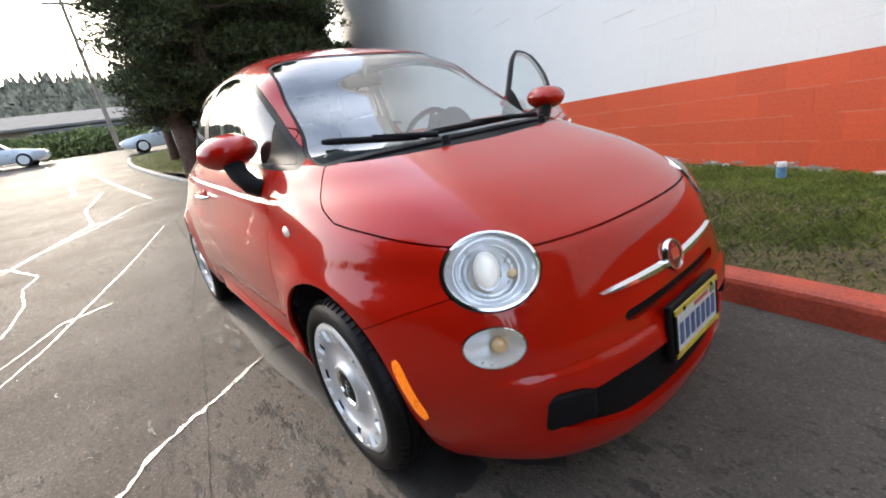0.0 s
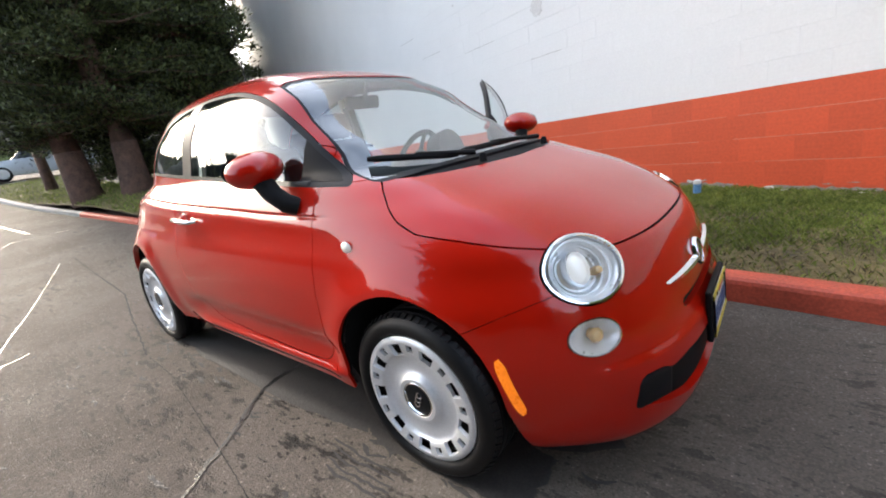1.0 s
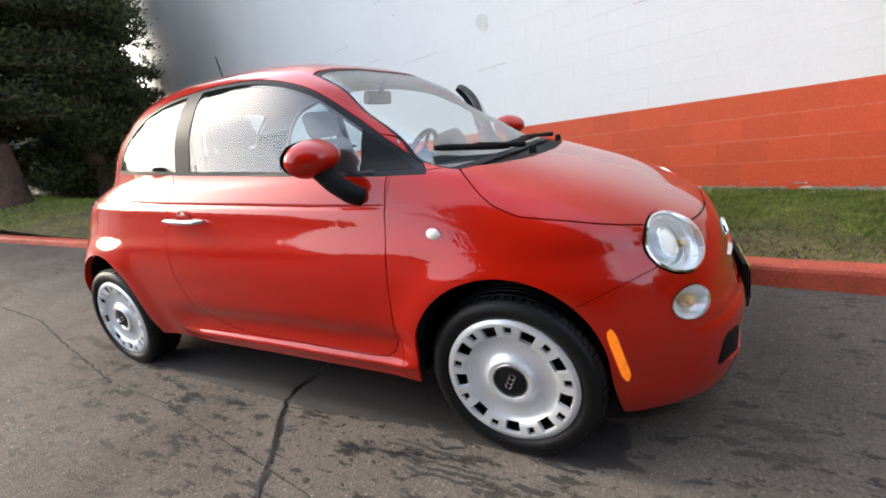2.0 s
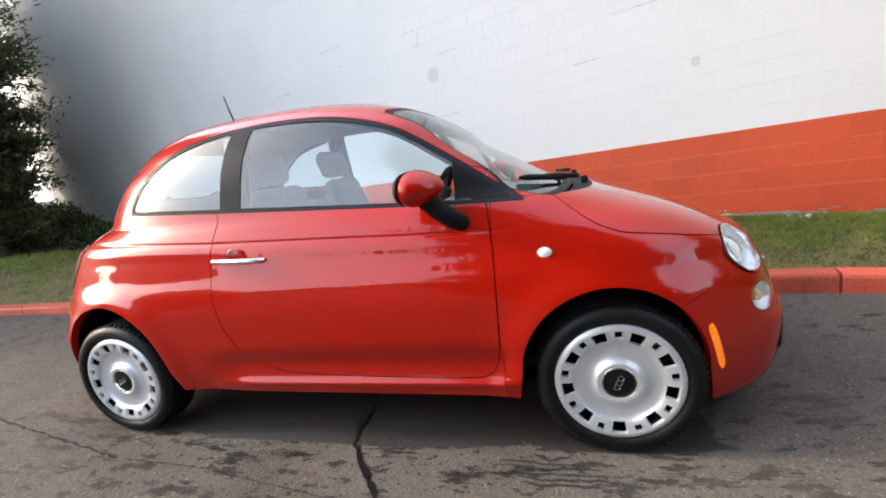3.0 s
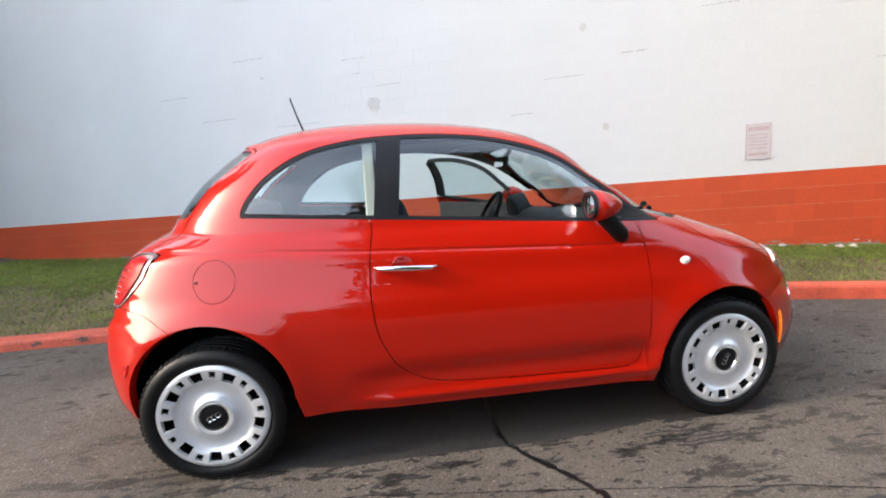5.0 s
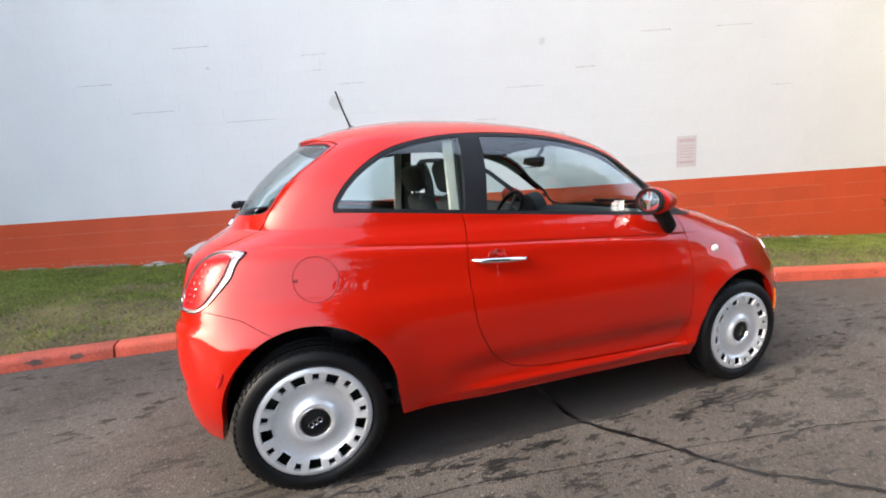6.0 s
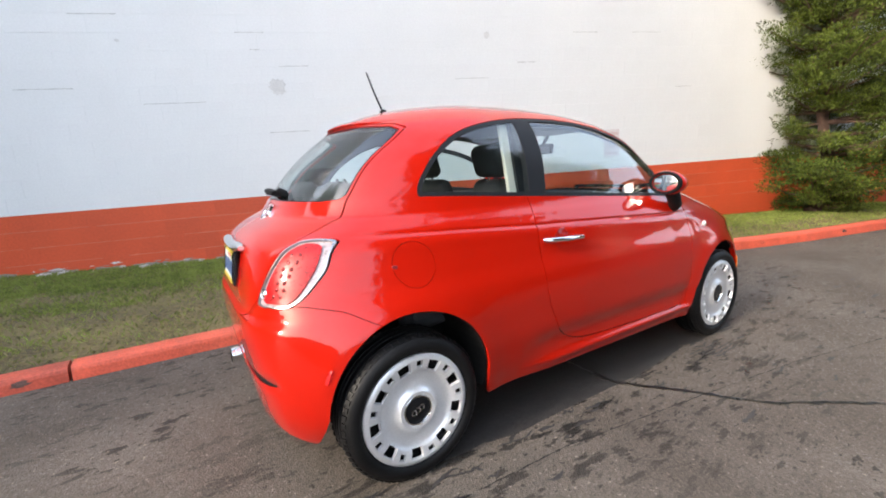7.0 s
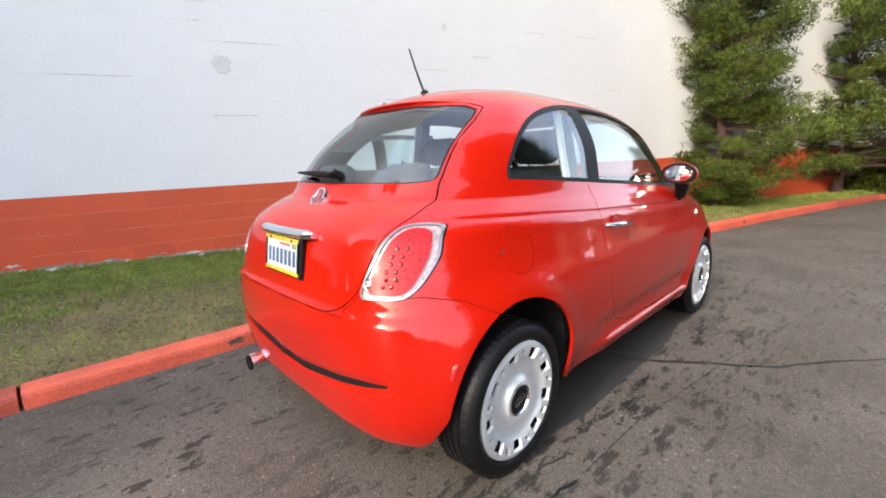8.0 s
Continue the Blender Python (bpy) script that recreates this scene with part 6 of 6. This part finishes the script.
car_seat(-0.02, -0.34, 16)
car_seat(-0.02, 0.34, 16)
car_seat(-0.82, 0.0, 14, rear=True)
for s in (-1, 1):
    part("pillar_trim", box(0.05, 0.02, 0.42, pose(-0.462, s * 0.53, 1.19, s * 12, 0, 0), 0.008), M_IVORY, car, "ivory pillar trim")
    part("pillar_seal", box(0.07, 0.02, 0.42, pose(-0.402, s * 0.537, 1.19, s * 12, 0, 0), 0.008), M_FRAME, car, "black pillar seal")
    part("seat_belt", box(0.045, 0.006, 0.62, pose(-0.40, s * 0.515, 1.02, s * 10, 0, 0)), M_INT, car)
    part("rear_trim", box(0.50, 0.03, 0.42, pose(-0.80, s * 0.60, 0.78), 0.01), M_INT, car)
    dc = part("door_card", box(1.12, 0.03, 0.62, pose(0.12, s * 0.665, 0.68), 0.01), M_INT, doors[s > 0], "dark door card with ivory armrest")
    part("armrest", box(0.5, 0.05, 0.06, pose(0.15, s * 0.635, 0.72), 0.015, 3), M_IVORY, dc, smooth=True)
part("parcel_shelf", box(0.24, 0.84, 0.02, pose(-1.15, 0, 0.985), 0.005), M_INT, car)
part("gear_lever", tube([(0.32, 0.0, 0.72), (0.28, 0.0, 0.82)], [0.010, 0.014], 8), M_BLACK, car, smooth=True)

# the driver's door stands open on its front hinge
hinge = Vector((0.765, 0.745, 0))
doors[True].matrix_local = Matrix.Translation(hinge) @ pose(0, 0, 0, 0, 0, -63) @ Matrix.Translation(-hinge)

# ---- trees ----
def needles(centres, dirs, n_each, length, width, spread, rs, solid=False):
    """Many narrow diamond sprays round given centres, fanning along the given directions."""
    c = np.repeat(centres, n_each, 0)
    d = np.repeat(dirs, n_each, 0)
    k = len(c)
    off = np.clip(rs.normal(0, 1, (k, 3)), -1.7, 1.7)
    if solid:
        off *= (rs.uniform(0.25, 1, k) ** 0.5 * 1.7 / (np.linalg.norm(off, axis=1) + 1e-9))[:, None]
        d = d * 0.5 + off * np.array([0.5, 0.5, 0.9])
    off = off * spread
    d = d + rs.normal(0, 0.55, (k, 3))
    d /= np.linalg.norm(d, axis=1)[:, None]
    s = np.cross(d, rs.normal(0, 1, (k, 3)))
    s /= np.linalg.norm(s, axis=1)[:, None] + 1e-9
    l = length * rs.uniform(0.6, 1.3, k)[:, None]
    w = width * rs.uniform(0.6, 1.3, k)[:, None]
    p = c + off
    v = np.stack([p, p + d * l * 0.45 + s * w, p + d * l, p + d * l * 0.45 - s * w], 1).reshape(-1, 3)
    i = np.arange(k)[:, None] * 4
    return v, np.concatenate([i + np.array([[0, 1, 2]]), i + np.array([[0, 2, 3]])])


def conifer(name, at, height, radius, seed, label, material, base=0.12, trunk=0.16, lean=(0, 0), levels=16, per=6, pads=5, n_each=30, length=0.16, width=0.02, pad=0.16,
            shape=None, up=0.15, category="tree", jitter=0.2, cloud=False):
    """Tapered trunk, limbs in tiers, and foliage pads of needle sprays along each limb."""
    rs = np.random.RandomState(seed)
    t = thing(name, label, category, at)
    steps = 10
    pts = [(lean[0] * (i / steps) ** 1.4 + 0.05 * rs.normal(), lean[1] * (i / steps) ** 1.4 + 0.05 * rs.normal(), height * i / steps) for i in range(steps + 1)]
    pts[0] = (0, 0, -0.15)
    rad = [trunk * (1.25 if i == 0 else 1 - 0.9 * i / steps) for i in range(steps + 1)]
    tr = tube(pts, rad, 12)
    limbs = []
    C, D = [], []
    for li in range(levels):
        f = base + (0.97 - base) * (li + rs.uniform(-0.3, 0.3)) / (levels - 1)
        f = min(max(f, base), 0.98)
        q = f * steps
        a, b = pts[int(q)], pts[min(int(q) + 1, steps)]
        o = np.array(a) + (np.array(b) - np.array(a)) * (q - int(q))
        r = radius * (shape(f) if shape else (1 - f) ** 0.7 + 0.08)
        r *= rs.uniform(1 - jitter, 1 + jitter * 0.35)
        for k in range(per):
            az = rs.uniform(0, 2 * math.pi)
            ln = r * rs.uniform(0.55, 1.12)
            dirv = np.array([math.cos(az), math.sin(az), up + rs.uniform(-0.15, 0.2)])
            tip = o + dirv * ln
            mid = o + dirv * ln * 0.5 + np.array([0, 0, -0.06 * ln])
            limbs.append(tube([tuple(o), tuple(mid), tuple(tip)], [0.030 * trunk / 0.16 + 0.008, 0.018, 0.006], 5))
            for p in range(pads):
                u = (0.55 if cloud else 0.30) + (0.5 if cloud else 0.72) * (p + rs.uniform(0, 1)) / pads
                c = o + dirv * ln * u + np.array([rs.normal() * 0.12 * ln, rs.normal() * 0.12 * ln, 0.05 + rs.normal() * 0.05])
                C.append(c)
                D.append(dirv * 0.5 + np.array([rs.normal() * 0.4, rs.normal() * 0.4, 0.55]))
    part("trunk", join(tr, *limbs), M_BARK, t, smooth=True)
    C, D = np.array(C), np.array(D)
    low = C[:, 2] < 6.5
    v, f = needles(C[low], D[low], n_each, length, width, np.array([pad, pad, pad * 0.5]), rs, cloud)
    if not low.all():
        v2, f2 = needles(C[~low], D[~low], max(6, n_each // 5), length * 1.9, width * 2.2, np.array([pad, pad, pad * 0.5]), rs, cloud)
        v, f = np.concatenate([v, v2]), np.concatenate([f, f2 + len(v)])
    obj("crown", v, f, material, t, "layered needle foliage")
    return t


def lz(x, y):
    return float(lawn_z(np.array([x]), np.array([y]))[0])


def cedar_shape(f):
    return 0.62 + 0.42 * math.sin(math.pi * min(1, f * 1.15)) if f < 0.8 else 1.4 * (1 - f) + 0.3


# dark conifers on the raised bed at the car's tail
# The rear two, at x -15.6 and -17.6, are added to shade the wall.
for i, (x, y, h, r, base, tk, seed, big) in enumerate(((-10.9, 1.0, 11.0, 1.5, 0.135, 0.29, 1, 1.0), (-9.9, 1.75, 11.5, 1.8, 0.145, 0.29, 2, 1.0), (-10.2, 3.7, 11.0, 1.55, 0.04, 0.25, 3, 1.15), (-13.5, 3.0, 12.0, 2.5, 0.06, 0.28, 4, 1.4), (-15.6, 6.3, 11.0, 1.7, 0.08, 0.24, 5, 1.8), (-17.6, 7.5, 11.0, 2.0, 0.05, 0.24, 6, 2.0))):
    conifer("conifer", (x, y, lz(x, y)), h, r, seed, "tall dark conifer with drooping layered boughs on the grass bed", M_CEDAR, base=base, trunk=tk, levels=34, per=8, pads=6, n_each=64 if seed == 3 else 72,
            length=0.125 * big, width=0.013 * big ** 1.4, pad=0.17 + 0.03 * big, shape=cedar_shape, up=-0.16)
conifer("conifer", (-16.5, 1.3, 1.0), 10.0, 1.5, 9, "thin conifer with sparse light foliage", M_CEDAR, base=0.2, trunk=0.15, levels=16, per=5, pads=5, n_each=16, length=0.28, width=0.03, pad=0.26, shape=cedar_shape)


def wall_pine_shape(f):
    return float(np.interp(f, [0.03, 0.10, 0.24, 0.32, 0.40, 0.48, 0.58, 0.70, 1.0], [0.70, 1.0, 1.0, 0.72, 0.95, 0.85, 1.12, 0.85, 0.35]))


conifer("pine_shrub", (7.5, 0.60, lz(7.5, 0.6)), 5.6, 1.48, 21, "green pine with cloud-like layered boughs by the wall", M_PINE, base=0.035, trunk=0.11, levels=30, per=10, pads=3, n_each=250,
        length=0.050, width=0.0080, pad=0.125, cloud=True, jitter=0.35, shape=wall_pine_shape, category="tree", lean=(0.1, 0.1))
conifer("pine_shrub", (12.1, -1.0, lz(12.1, -1.0)), 5.8, 2.5, 22, "green pine with open spreading boughs by the wall", M_PINE, base=0.08, trunk=0.12, levels=24, per=9, pads=3, n_each=260,
        length=0.060, width=0.010, pad=0.15, cloud=True, jitter=0.5, shape=wall_pine_shape, category="tree", lean=(0.3, 0.1))
conifer("pine_shrub", (17.5, -2.7, lz(17.5, -2.7)), 6.0, 2.3, 23, "green pine with open spreading boughs by the wall", M_PINE, base=0.08, trunk=0.12, levels=18, per=7, pads=3, n_each=240,
        length=0.07, width=0.011, pad=0.17, cloud=True, jitter=0.5, shape=wall_pine_shape, category="tree")


def shrub(name, at, rx, ry, h, seed, material, label, n=900):
    rs = np.random.RandomState(seed)
    t = thing(name, label, "shrub", at)
    stems = [tube([(0, 0, -0.05), (rx * 0.4 * math.cos(a), ry * 0.4 * math.sin(a), h * 0.4), (rx * 0.7 * math.cos(a), ry * 0.7 * math.sin(a), h * 0.75)], [0.03, 0.02, 0.006], 5) for a in rs.uniform(0, 6.28, 9)]
    part("stems", join(*stems), M_BARK, t, smooth=True)
    th, ph = rs.uniform(0, 2 * math.pi, n), np.arccos(rs.uniform(-0.1, 1, n))
    q = rs.uniform(0.6, 1.0, n) * (1 + 0.15 * np.sin(5 * th) * np.sin(3 * ph))
    C = np.stack([rx * q * np.sin(ph) * np.cos(th), ry * q * np.sin(ph) * np.sin(th), h * np.clip(q * np.cos(ph), 0.03, 2)], 1)
    D = C / (np.linalg.norm(C, axis=1)[:, None] + 1e-6) + np.array([0, 0, 0.3])
    v, f = needles(C, D, 14, 0.10, 0.02, np.array([0.07, 0.07, 0.05]), rs)
    obj("crown", v, f, material, t, "dense small leaves")
    return t


for x, y, rx, ry, h, sd in ((-11.5, 5.6, 1.5, 1.1, 1.1, 31), (-13.2, 6.6, 1.6, 1.2, 1.3, 32), (-14.8, 5.4, 1.6, 1.3, 1.4, 33), (-9.2, 5.4, 0.9, 0.7, 0.6, 34)):
    shrub("shrub", (x, y, lz(x, y) - 0.05), rx, ry, h, sd, M_CEDAR, "low dark evergreen shrub between conifers and wall")
shrub("shrub", (14.0, -1.5, lz(14.0, -1.5)), 1.0, 0.7, 1.1, 35, M_PINE, "low green shrub under the wall pine")

# ---- beyond the lot: hedge bank, building, parked cars, wooded hill ----
bank = thing("hedge_bank", "low clipped green hedge on a bank across the lot", "hedge", (-36.0, -1.8, 2.2))
rs = np.random.RandomState(3)
n = 5200
th, ph = rs.uniform(0, 2 * math.pi, n), np.arccos(rs.uniform(0, 1, n))
q = 1 + 0.08 * np.sin(7 * th)
C = np.stack([3.0 * q * np.sin(ph) * np.cos(th), 9.0 * q * np.sin(ph) * np.sin(th), 1.3 * q * np.cos(ph)], 1)
v, f = needles(C, C / np.linalg.norm(C, axis=1)[:, None] + np.array([0, 0, 0.4]), 8, 0.3, 0.07, np.array([0.2, 0.2, 0.1]), rs)
obj("leaves", v, f, M_HEDGE, bank)
bm = lathe([(1.0, 0.0), (0.92, 0.5), (0.7, 0.85), (0.35, 1.05), (0, 1.1)], 32)
bmesh.ops.transform(bm, matrix=Matrix.Diagonal((2.9, 8.8, 1.1, 1)), verts=bm.verts)
part("bank_soil", bm, M_SOIL, bank, smooth=True)
shrub("round_shrub", (-39.0, -0.6, 2.9), 1.6, 1.6, 1.4, 36, M_HEDGE, "rounded green bush on the hedge bank")

house = thing("low_building", "long low tan building with grey metal roof across the lot", "building", (-52.0, 0.0, 2.0))
part("wall", box(9, 34, 3.2, pose(0, 0, 1.6), 0.03), M_HOUSE, house)
roof = bmesh.new()
rv = [roof.verts.new(p) for p in ((5.6, -18, 3.1), (5.6, 18, 3.1), (0, 17, 4.6), (0, -17, 4.6), (-5.6, -18, 3.1), (-5.6, 18, 3.1), (5.6, -18, 3.3), (5.6, 18, 3.3), (0, 17, 4.8), (0, -17, 4.8), (-5.6, -18, 3.3), (-5.6, 18, 3.3))]
for q in ((6, 7, 8, 9), (9, 8, 11, 10), (0, 1, 7, 6), (0, 3, 2, 1), (3, 4, 5, 2), (4, 10, 11, 5), (0, 6, 9, 3), (3, 9, 10, 4), (1, 2, 8, 7), (2, 5, 11, 8)):
    roof.faces.new([rv[i] for i in q])
part("roof", roof, M_ROOF, house, "grey standing-seam metal roof")
for i in range(9):
    w = part("window", box(0.06, 2.0, 1.3, pose(4.53, -15 + i * 3.7, 1.7), 0.01), M_IVORY, house, "pale framed window")
    part("pane", box(0.04, 1.8, 1.1, pose(4.56, -15 + i * 3.7, 1.7)), M_WINDOW, w, "dark glass")
part("awning", box(1.6, 14, 0.25, pose(5.6, 3, 2.75), 0.02), M_ROOF, house, "flat grey porch roof")
for y in (-3.5, 0, 3, 6, 9.5):
    part("porch_post", box(0.15, 0.15, 2.7, pose(6.2, y, 1.3)), M_IVORY, house)
pole = thing("utility_pole", "weathered wooden utility pole by the hedge", "pole", (-31.0, 0.45, 1.9))
part("shaft", tube([(0, 0, -0.2), (0, -0.05, 4), (0, -0.1, 9)], [0.14, 0.12, 0.09], 10), M_POLE, pole, smooth=True)
part("crossarm", box(0.1, 1.8, 0.12, pose(0, -0.1, 8.3), 0.01), M_POLE, pole)


def sedan(at, rz, label):
    t = thing("sedan", label, "car", at, rz, group="parked cars across the lot")
    rows = ((-2.25, 0.55, 0.80, 0.62), (-2.2, 0.30, 0.86, 0.72), (-1.6, 0.22, 0.93, 0.82), (0, 0.2, 0.92, 0.86), (1.3, 0.22, 0.86, 0.84), (2.0, 0.25, 0.74, 0.74), (2.3, 0.45, 0.62, 0.58))
    bm = bmesh.new()
    rings = []
    for x, z0, z1, w in rows:
        rings.append([bm.verts.new(p) for p in ((x, -w, z0), (x, -w * 1.04, (z0 + z1) / 2), (x, -w * 0.96, z1), (x, 0, z1 + 0.05), (x, w * 0.96, z1), (x, w * 1.04, (z0 + z1) / 2), (x, w, z0))])
    for a, b in zip(rings, rings[1:]):
        for k in range(7):
            bm.faces.new((a[k], a[(k + 1) % 7], b[(k + 1) % 7], b[k]))
    bm.faces.new(rings[0])
    bm.faces.new(rings[-1])
    bmesh.ops.recalc_face_normals(bm, faces=bm.faces)
    bmesh.ops.bevel(bm, geom=bm.edges[:], offset=0.05, segments=2, affect="EDGES")
    part("body", bm, M_SILVER, t, smooth=True)
    cab = box(2.5, 1.45, 0.52, pose(-0.25, 0, 1.12), 0.10, 3, taper=(0.56, 0.8))
    part("cabin_glass", cab, M_CARGLASS, t, "dark car windows", smooth=True)
    part("roof", box(1.3, 1.12, 0.05, pose(-0.25, 0, 1.40), 0.02, 2), M_SILVER, t, smooth=True)
    for x in (-1.35, 1.4):
        for s in (-1, 1):
            w = part("wheel", lathe([(0.0, 0.0), (0.2, 0.0), (0.3, 0.02), (0.32, 0.06), (0.32, 0.16), (0.29, 0.2), (0, 0.2)], 24, pose(x, s * 0.72 - (0.0 if s > 0 else 0.0), 0.32, -90 * s) @ pose(0, 0, -0.05)), M_TYRE, t, smooth=True)
            part("rim", lathe([(0.0, 0.0), (0.20, 0.01), (0.21, 0.0)], 20, pose(x, s * 0.885, 0.32, -90 * s)), M_COVER, w, smooth=True)
    return t


sedan((-27.5, -4.9, float(road_z(-27.5, -4.9))), 84, "silver sedan parked before the hedge")
sedan((-24.5, 2.5, float(road_z(-24.5, 2.5))), 268, "pale silver sedan parked before the hedge")


def woods(name, arc, dist, hmin, hmax, n, seed, label, base, rise=0.16):
    """Far wooded slopes: many uneven conifer spires, joined."""
    rs = np.random.RandomState(seed)
    V, F = [], []
    for _ in range(n):
        a = radians(rs.uniform(*arc))
        d = dist * rs.uniform(0.8, 1.3)
        x, y, z = d * math.cos(a), d * math.sin(a), base + (d / dist - 0.8) * dist * rise
        h = rs.uniform(hmin, hmax)
        r = h * rs.uniform(0.24, 0.42)
        for k in range(5):
            z0, z1, rr = z + h * (0.05 + 0.18 * k), z + h * (0.38 + 0.16 * k), r * (1 - 0.19 * k)
            i = len(V)
            ph = rs.uniform(0, 6.28)
            for q in range(7):
                aa = ph + 6.283 * q / 7
                g = rr * rs.uniform(0.6, 1.15)
                V.append((x + g * math.cos(aa), y + g * math.sin(aa), z0 + rs.uniform(-0.04, 0.04) * h))
            V.append((x, y, min(z1, z + h)))
            F += [(i + q, i + (q + 1) % 7, i + 7) for q in range(7)]
    return obj(name, V, F, M_FARWOOD, label=label, category="woods", kind="stuff")


woods("far_woods", (150, 215), 150, 3.5, 8, 3600, 4, "wooded hillside behind the building, haze painted in as a pale tone", 3, 0.34)
woods("far_woods", (-150, -20), 70, 3, 13, 700, 5, "dark conifers across the lot behind the camera", -4)
# Unseen trees for reflections; those at x 9.8 and 15.5 added to block skylight.
for x, y, h, r, sd in ((-18.5, -9.4, 4.6, 2.0, 50), (-14.0, -9.8, 4.0, 2.2, 54), (-10.8, -9.4, 3.4, 1.9, 55), (21.5, -6.2, 6.5, 1.5, 56), (9.8, -13.0, 16, 2.8, 57), (15.5, -16.0, 9, 2.4, 58), (0.8, -8.4, 18, 2.9, 51), (4.0, -8.6, 19, 3.0, 52), (7.2, -9.3, 18, 3.0, 53)):
    conifer("conifer", (x, y, -0.1), h, r, sd, "tall dark conifer out of view across the lane, for reflections and blocked sky", M_CEDAR, base=0.01, trunk=0.25, levels=30, per=9, pads=5, n_each=34, length=0.34, width=0.075, pad=0.34, shape=cedar_shape)
woods("near_woods", (-80, -30), 32, 8, 12, 16, 6, "tall conifers across the lot behind the camera", -1)
